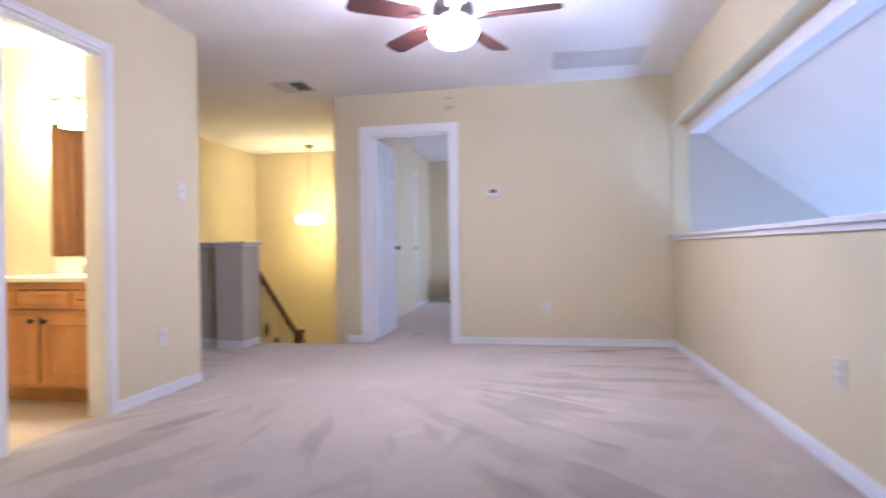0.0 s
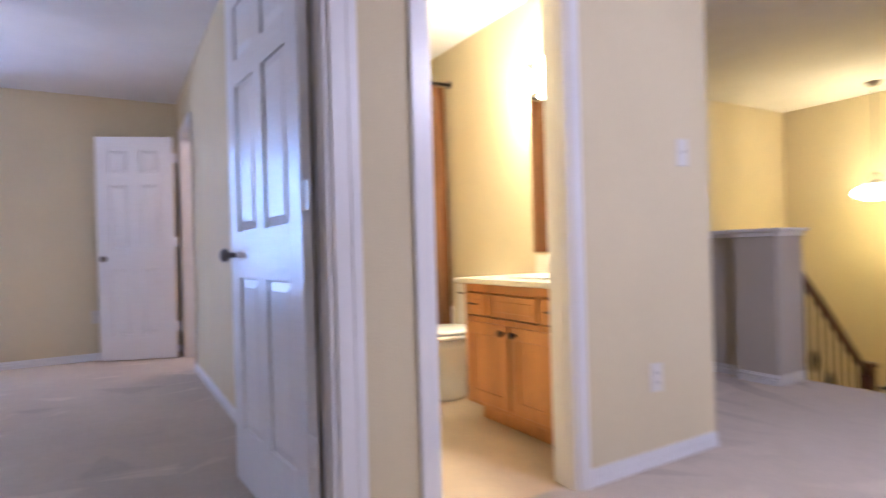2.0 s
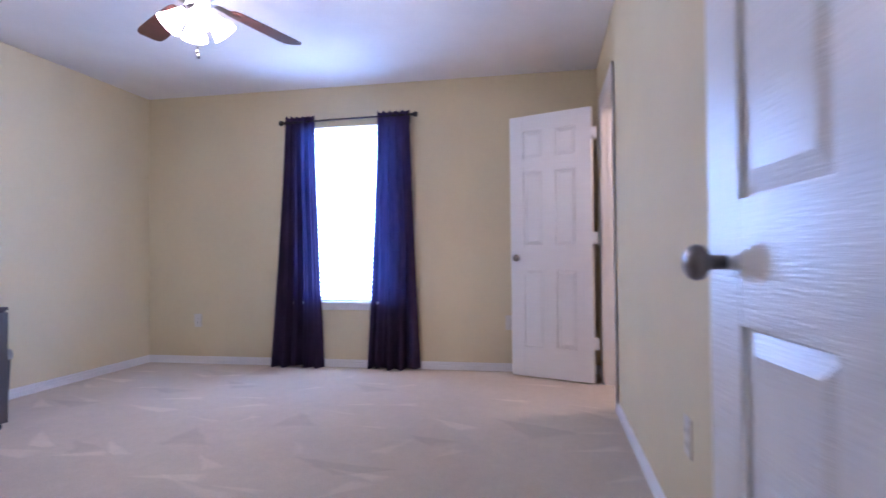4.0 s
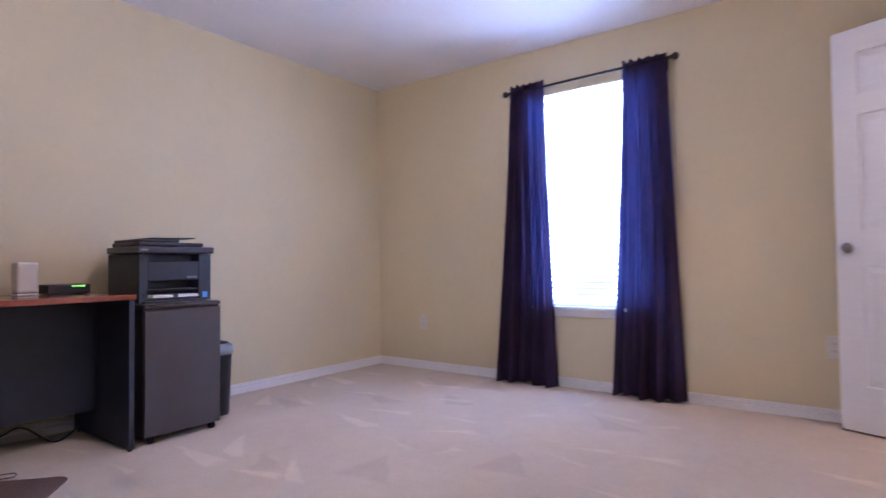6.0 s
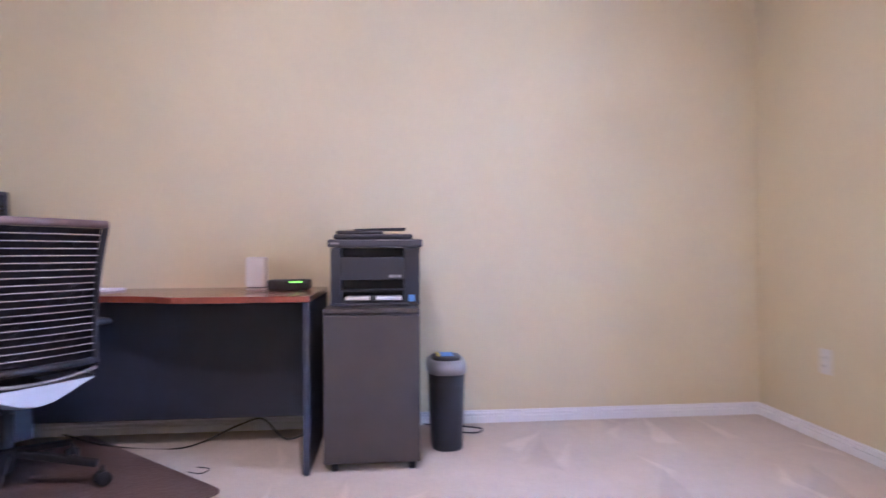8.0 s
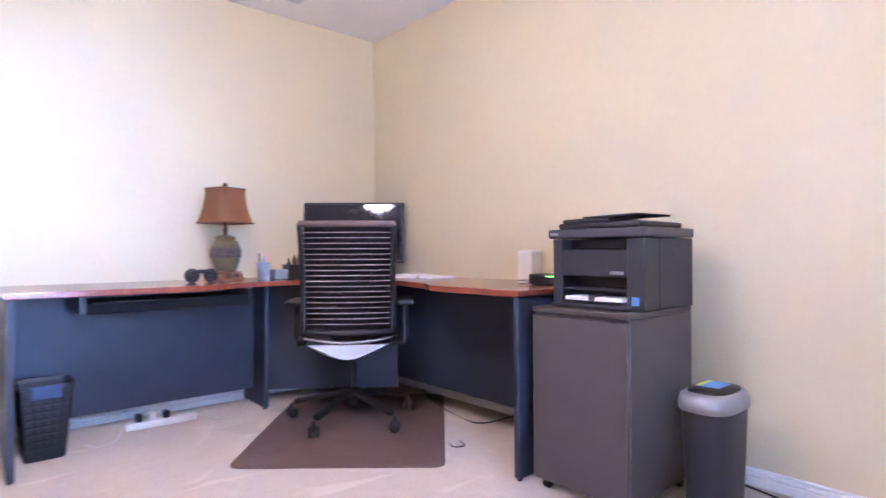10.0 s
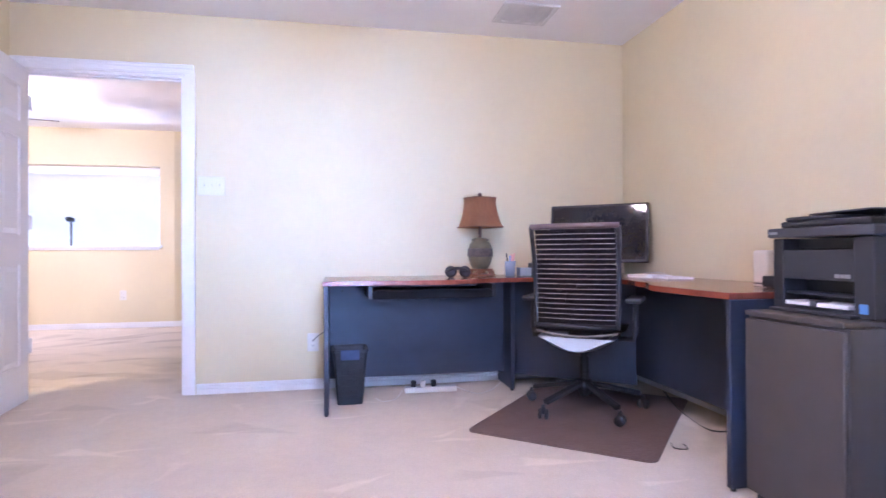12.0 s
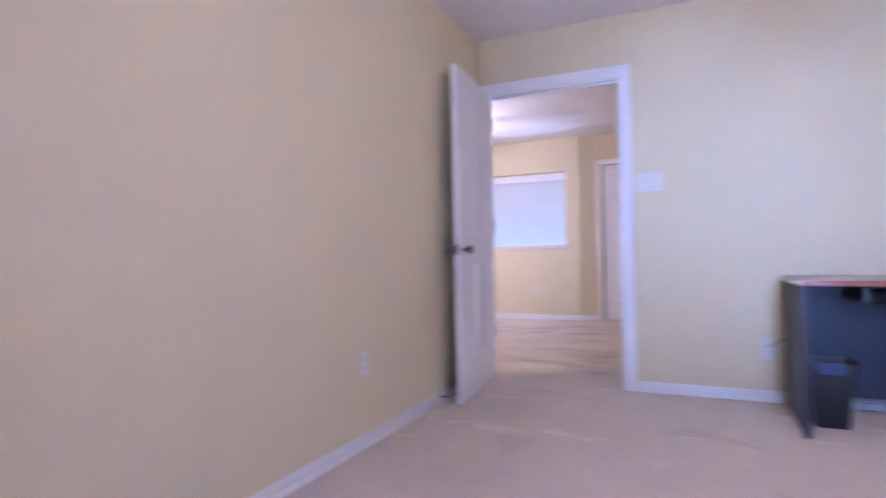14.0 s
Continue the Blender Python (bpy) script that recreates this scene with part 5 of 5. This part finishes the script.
for dx, dy, hgt, m_ in ((0.01, 0.012, 0.15, M_BLACK), (-0.012, 0.004, 0.135, M_BLUE), (0.014, -0.012, 0.145, M_PINK), (-0.004, -0.016, 0.15, M_PINK)):
    part("pen", tube(nb(), [(dx * 0.6, dy * 0.6, 0.006), (dx * 1.6, dy * 1.6, hgt)], 0.005, 8), m_, pc)
tagged(link("tape_box", bx(-0.50, -6.665, TZ + 0.001, -0.42, -6.585, TZ + 0.058, 0.006), M_CLEAR), "small pale blue plastic box on the desk", "box")
pb = thing("pencil_caddy", "dark pencil caddy with tall bottles", "desk caddy", Matrix.Translation((-0.42, -6.74, TZ)))
part("tray", bx(-0.05, -0.055, 0.001, 0.05, 0.055, 0.085, 0.005), M_BLACK, pb)
for y, hgt, m_ in ((-0.03, 0.15, M_STAND), (0.0, 0.14, M_WOOD), (0.035, 0.12, M_BLACK)):
    part("bottle", lathe(nb(), [(0.013, 0.086), (0.013, hgt - 0.03), (0.006, hgt - 0.015), (0.006, hgt), (0.0, hgt)], 0, y, 12), m_, pb)
for i, (x, y, r, t) in enumerate(((-0.86, -7.28, 12, 0.018), (-1.02, -7.33, -8, 0.012))):
    pp = tagged(link("notepad", bx(-0.105, -0.075, 0.001, 0.105, 0.075, t, 0.001, 1), M_PAPER), "small pile of white papers on the desk", "papers")
    pp.matrix_world = Matrix.Translation((x, y, TZ)) @ Matrix.Rotation(radians(r), 4, "Z")
tagged(link("cable", tube(nb(), [(-0.62, -7.36, TZ + 0.004), (-0.72, -7.33, TZ + 0.02), (-0.80, -7.38, TZ + 0.03), (-0.92, -7.40, TZ + 0.005)], 0.003, 8), M_PLATE), "white cable looping over the desk", "cable")
ro = thing("router_tower", "white upright wifi tower on the desk", "router", Matrix.Translation((-1.785, -7.30, TZ)))
part("body", bx(-0.045, -0.045, 0.014, 0.045, 0.045, 0.160, 0.012, 3), M_PLATE, ro)
part("foot", bx(-0.042, -0.042, 0.001, 0.042, 0.042, 0.011, 0.004), M_PLATE, ro)
# black filler: the shade between foot and body as a solid
part("gap_shade", bx(-0.039, -0.039, 0.010, 0.039, 0.039, 0.015), M_BLACK, ro)
md_ = thing("modem", "black flat modem with green lights", "modem", Matrix.Translation((-1.945, -7.27, TZ)))
part("body", bx(-0.095, -0.06, 0.003, 0.095, 0.06, 0.050, 0.006), M_BLACK, md_)
part("feet", box(bx(-0.08, -0.05, 0.0, -0.06, 0.05, 0.004), 0.06, -0.05, 0.0, 0.08, 0.05, 0.004), M_BLACK, md_)
for i in range(5):
    part("indicator", bx(-0.066 + 0.012 * i, 0.0595, 0.038, -0.058 + 0.012 * i, 0.0615, 0.043), M_GREEN, md_, "small green light")

# ---- printer cabinet and printer ----
pcab = thing("printer_cabinet", "grey-brown rolling cabinet holding the printer", "cabinet")
CX0, CX1, CY0, CY1 = -2.555, -2.150, -6.88, -7.33
part("body", bx(CX0, CY1, 0.042, CX1, CY0 - 0.018, 0.668, 0.003, 1), M_CAB, pcab)
part("door", bx(CX0 + 0.001, CY0 - 0.016, 0.040, CX1 - 0.001, CY0, 0.658, 0.003, 1), M_CAB, pcab)
part("top", bx(CX0, CY1, 0.669, CX1, CY0, 0.688, 0.003, 1), M_CAB, pcab)
for x in (CX0 + 0.035, CX1 - 0.045):
    for y in (CY0 - 0.035, CY1 + 0.04):
        bm = lathe(nb(), [(0.006, -0.014), (0.016, -0.014), (0.019, -0.009), (0.019, 0.009), (0.016, 0.014), (0.006, 0.014)], seg=16)
        bm.transform(Matrix.Translation((x, y, 0.0195)) @ Matrix.Rotation(radians(90), 4, "Y"))
        box(bm, x - 0.012, y - 0.012, 0.03, x + 0.012, y + 0.012, 0.044)
        part("caster", bm, M_BLACK, pcab)
pr = thing("printer", "charcoal multifunction laser printer with paper in its tray", "printer")
PX0, PX1, PY0, PY1, PZ = -2.560, -2.170, -6.985, -7.335, 0.689
fx0, fx1 = PX0 + 0.07, PX1 - 0.045
part("body", bx(PX0, PY1, PZ + 0.0, PX1, PY0 - 0.10, PZ + 0.255, 0.004), M_PRN, pr)
for x0, x1 in ((PX0, fx0), (fx1, PX1)):
    part("cheek", bx(x0, PY0 - 0.10, PZ + 0.002, x1, PY0, PZ + 0.255, 0.004), M_PRN, pr)
part("front_cover", bx(fx0, PY0 - 0.10, PZ + 0.115, fx1, PY0 - 0.002, PZ + 0.215, 0.003), M_PRN, pr)
part("lower_lip", bx(fx0, PY0 - 0.10, PZ + 0.004, fx1, PY0 - 0.002, PZ + 0.022, 0.003), M_PRN, pr)
# black sheet added at the back, giving the recess its shade
part("recess_shade", bx(fx0, PY0 - 0.099, PZ + 0.022, fx1, PY0 - 0.096, PZ + 0.115), M_BLACK, pr, "black sheet for the shade inside the paper tray recess")
part("exit_shelf", bx(fx0, PY0 - 0.095, PZ + 0.062, fx1, PY0 - 0.012, PZ + 0.070, 0.002, 1), M_PRN, pr)
part("scanner", bx(PX0 - 0.012, PY1 + 0.01, PZ + 0.258, PX1 + 0.012, PY0 + 0.016, PZ + 0.292, 0.007), M_PRN2, pr, "dark grey flatbed scanner unit")
part("document_feeder", box(bx(PX0 + 0.03, PY1 + 0.02, PZ + 0.294, PX1 - 0.01, PY0 - 0.02, PZ + 0.316, 0.008), PX0 + 0.16, PY1 + 0.02, PZ + 0.316, PX1 - 0.02, PY0 - 0.03, PZ + 0.332, 0.008), M_PRN, pr)
part("feeder_tray", bar(nb(), (PX0 + 0.06, -7.16, PZ + 0.343), (PX1 - 0.10, -7.16, PZ + 0.338), 0.24, 0.006, 0.002), M_PRN, pr)
# black block set into the output slot for the shade in there
part("output_slot_shade", bx(fx0 + 0.01, PY0 - 0.09, PZ + 0.222, fx1 - 0.01, PY0 - 0.06, PZ + 0.252), M_BLACK, pr)
part("paper", bx(fx0 + 0.01, PY0 - 0.09, PZ + 0.026, fx1 - 0.02, PY0 + 0.012, PZ + 0.040, 0.002, 1), M_PAPER, pr, "white paper in the open tray")
part("paper_guide", bx((fx0 + fx1) / 2 - 0.015, PY0 - 0.05, PZ + 0.026, (fx0 + fx1) / 2 + 0.012, PY0 + 0.016, PZ + 0.047, 0.004), M_PRN2, pr)
part("tray_door", bx(fx0 - 0.02, PY0 - 0.01, PZ + 0.001, fx1 + 0.03, PY0 + 0.035, PZ + 0.012, 0.003), M_PRN, pr)
part("brand_badge", box(box(bx(fx0 + 0.012, PY0 - 0.003, PZ + 0.124, fx0 + 0.030, PY0 + 0.001, PZ + 0.136), fx0 + 0.034, PY0 - 0.003, PZ + 0.124, fx0 + 0.044, PY0 + 0.001, PZ + 0.136), fx0 + 0.047, PY0 - 0.003, PZ + 0.124, fx0 + 0.066, PY0 + 0.001, PZ + 0.136), M_SILVER, pr, "silver model badge")
part("logo_badge", bx(PX1 - 0.038, PY0 + 0.0155, PZ + 0.270, PX1 - 0.002, PY0 + 0.018, PZ + 0.279), M_SILVER, pr)
part("sticker", box(bx(PX0 + 0.022, PY0 - 0.003, PZ + 0.018, PX0 + 0.050, PY0 + 0.0012, PZ + 0.048), PX0 + 0.026, PY0, PZ + 0.030, PX0 + 0.046, PY0 + 0.002, PZ + 0.036), M_BLUE, pr, "square blue energy sticker")
part("power_switch", bx(PX1 - 0.034, PY0 - 0.003, PZ + 0.036, PX1 - 0.020, PY0 + 0.003, PZ + 0.056, 0.002, 1), M_BLACK, pr)
part("side_handle", bx(PX0 - 0.0015, -7.24, PZ + 0.19, PX0 + 0.002, -7.18, PZ + 0.215), M_BLACK, pr)

# ---- bins, strip, cables ----
can = thing("waste_bin", "dark oval bin with a silver swing-lid rim", "bin", Matrix.Translation((-2.695, -7.20, 0)) @ Matrix.Diagonal((1.06, 1.05, 0.975, 1)))
def oval(bm, prof, seg=40, a_=0.085, b_=0.13):
    rings = []
    for k_, z in prof:
        ring = []
        for i in range(seg):
            t = 2 * math.pi * i / seg
            q = 1 / (abs(math.cos(t)) ** 3 + abs(math.sin(t)) ** 3) ** (1 / 3)
            ring.append(bm.verts.new((a_ * k_ * q * math.cos(t), b_ * k_ * q * math.sin(t), z)))
        rings.append(ring)
    for r0, r1 in zip(rings, rings[1:]):
        for i in range(seg):
            bm.faces.new((r0[i], r0[(i + 1) % seg], r1[(i + 1) % seg], r1[i])).smooth = True
    bm.faces.new(rings[0][::-1]), bm.faces.new(rings[-1])
    return bm
part("body", oval(nb(), [(0.80, 0.001), (0.82, 0.01), (0.95, 0.36), (0.95, 0.365)]), M_PRN, can)
part("rim", oval(nb(), [(0.97, 0.365), (1.03, 0.370), (1.04, 0.395), (0.98, 0.418), (0.82, 0.430), (0.78, 0.425)]), M_SILVER, can, "silver plastic rim")
lid = part("lid", oval(nb(), [(0.77, 0.420), (0.76, 0.434), (0.5, 0.440), (0.1, 0.441)]), M_BLACK, can, "black lid")
part("label_sticker", bx(-0.030, -0.06, 0.4405, 0.028, 0.04, 0.4425), M_BLUE, lid, "blue product label")
part("label_stripe", bx(0.028, -0.06, 0.4405, 0.044, 0.04, 0.4425), M_YEL, lid, "yellow product label")
wb = thing("waste_basket", "black woven plastic waste basket under the desk", "bin", Matrix.Translation((-0.50, -5.50, 0)))
bm = nb()
def ring4(k_, z, r_=0.02):
    out = []
    for sx, sy, a0 in ((1, 1, 0), (-1, 1, 90), (-1, -1, 180), (1, -1, 270)):
        for i in range(4):
            a = radians(a0 + 30 * i)
            out.append((sx * (k_ - r_) + r_ * math.cos(a), sy * (k_ - r_) + r_ * math.sin(a), z))
    return out
rings = [[bm.verts.new(p) for p in ring4(*q)] for q in ((0.074, 0.001), (0.076, 0.01), (0.102, 0.315), (0.108, 0.318), (0.108, 0.330), (0.102, 0.330), (0.096, 0.315), (0.070, 0.012))]
for a, b in zip(rings, rings[1:]):
    for i in range(16):
        bm.faces.new((a[i], a[(i + 1) % 16], b[(i + 1) % 16], b[i]))
bm.faces.new(rings[0][::-1]), bm.faces.new(rings[-1])
part("body", bm, M_BLACK, wb)
for i in range(9):
    z = 0.03 + 0.032 * i
    k_ = 0.0765 + 0.026 * z / 0.305 + 0.001
    for sx in (-1, 1):
        for j in range(5):
            o = -k_ * 0.72 + 2 * k_ * 0.72 * j / 4
            part("weave_boss", bx(sx * k_ - 0.003, o - 0.012, z, sx * k_ + 0.003, o + 0.012, z + 0.022, 0.002, 1), M_BLACK, wb)
part("liner", bx(-0.1115, -0.055, 0.272, -0.1060, 0.055, 0.331, 0.002, 1), M_LINER, wb, "translucent blue liner at the hand notch")
ps = thing("power_strip", "white power strip on the floor under the desk", "power strip", Matrix.Translation((-0.36, -6.02, 0)) @ Matrix.Rotation(radians(88), 4, "Z"))
part("body", bx(-0.17, -0.028, 0.001, 0.17, 0.028, 0.036, 0.006), M_PLATE, ps)
for i, x in enumerate((-0.02, 0.05, 0.11)):
    part("plug", bx(x - 0.016, -0.02, 0.036, x + 0.016, 0.02, 0.075, 0.004), M_BLACK if i != 1 else M_PLATE, ps)


def cable(label, pts, m_, r=0.003):
    p = [Vector(q) for q in pts]
    out = []
    for i in range(len(p) - 1):
        a, b, c, d = p[max(i - 1, 0)], p[i], p[i + 1], p[min(i + 2, len(p) - 1)]
        for k in range(6):
            t = k / 6
            out.append(0.5 * (2 * b + (c - a) * t + (2 * a - 5 * b + 4 * c - d) * t * t + (3 * b - a - 3 * c + d) * t ** 3))
    out.append(p[-1])
    tagged(link("cable", tube(nb(), out, r, 6), m_), label, "cable", "floor cables")


cable("black cable lying along the carpet below the desk", [(-0.85, -7.38, 0.05), (-1.10, -7.32, 0.005), (-1.45, -7.26, 0.005), (-1.70, -7.32, 0.09), (-1.80, -7.36, 0.10), (-1.92, -7.32, 0.01), (-2.06, -7.40, 0.04)], M_BLACK, 0.004)
cable("black cable curled on the carpet beside the bin", [(-2.60, -7.46, 0.02), (-2.80, -7.45, 0.005), (-2.90, -7.40, 0.004), (-2.86, -7.34, 0.004), (-2.78, -7.36, 0.004)], M_BLACK, 0.004)
cable("white cable trailing from the power strip", [(-0.36, -6.20, 0.02), (-0.48, -6.30, 0.004), (-0.40, -6.42, 0.004), (-0.33, -6.50, 0.03)], M_PLATE)
cable("black cable hanging from the desk to the outlet", [(-0.135, -5.27, 0.32), (-0.22, -5.30, 0.36), (-0.28, -5.345, 0.40)], M_BLACK, 0.003)
cable("white cable curled near the power strip", [(-0.36, -5.84, 0.02), (-0.50, -5.78, 0.004), (-0.55, -5.70, 0.004), (-0.47, -5.66, 0.004)], M_PLATE)
cable("dark cable at the edge of the chair mat", [(-1.60, -7.0, 0.008), (-1.66, -6.98, 0.006), (-1.64, -6.93, 0.006), (-1.58, -6.95, 0.008)], M_BLACK, 0.002)
ds = thing("door_stop", "small white spring door stop on the baseboard", "door stop")
part("spring", tube(nb(), [(-0.86, ON - 0.012, 0.05), (-0.86, ON - 0.075, 0.05)], 0.006, 8), M_NICKEL, ds)
part("tip", tube(nb(), [(-0.86, ON - 0.075, 0.05), (-0.86, ON - 0.088, 0.05)], 0.009, 10), M_PLATE, ds)
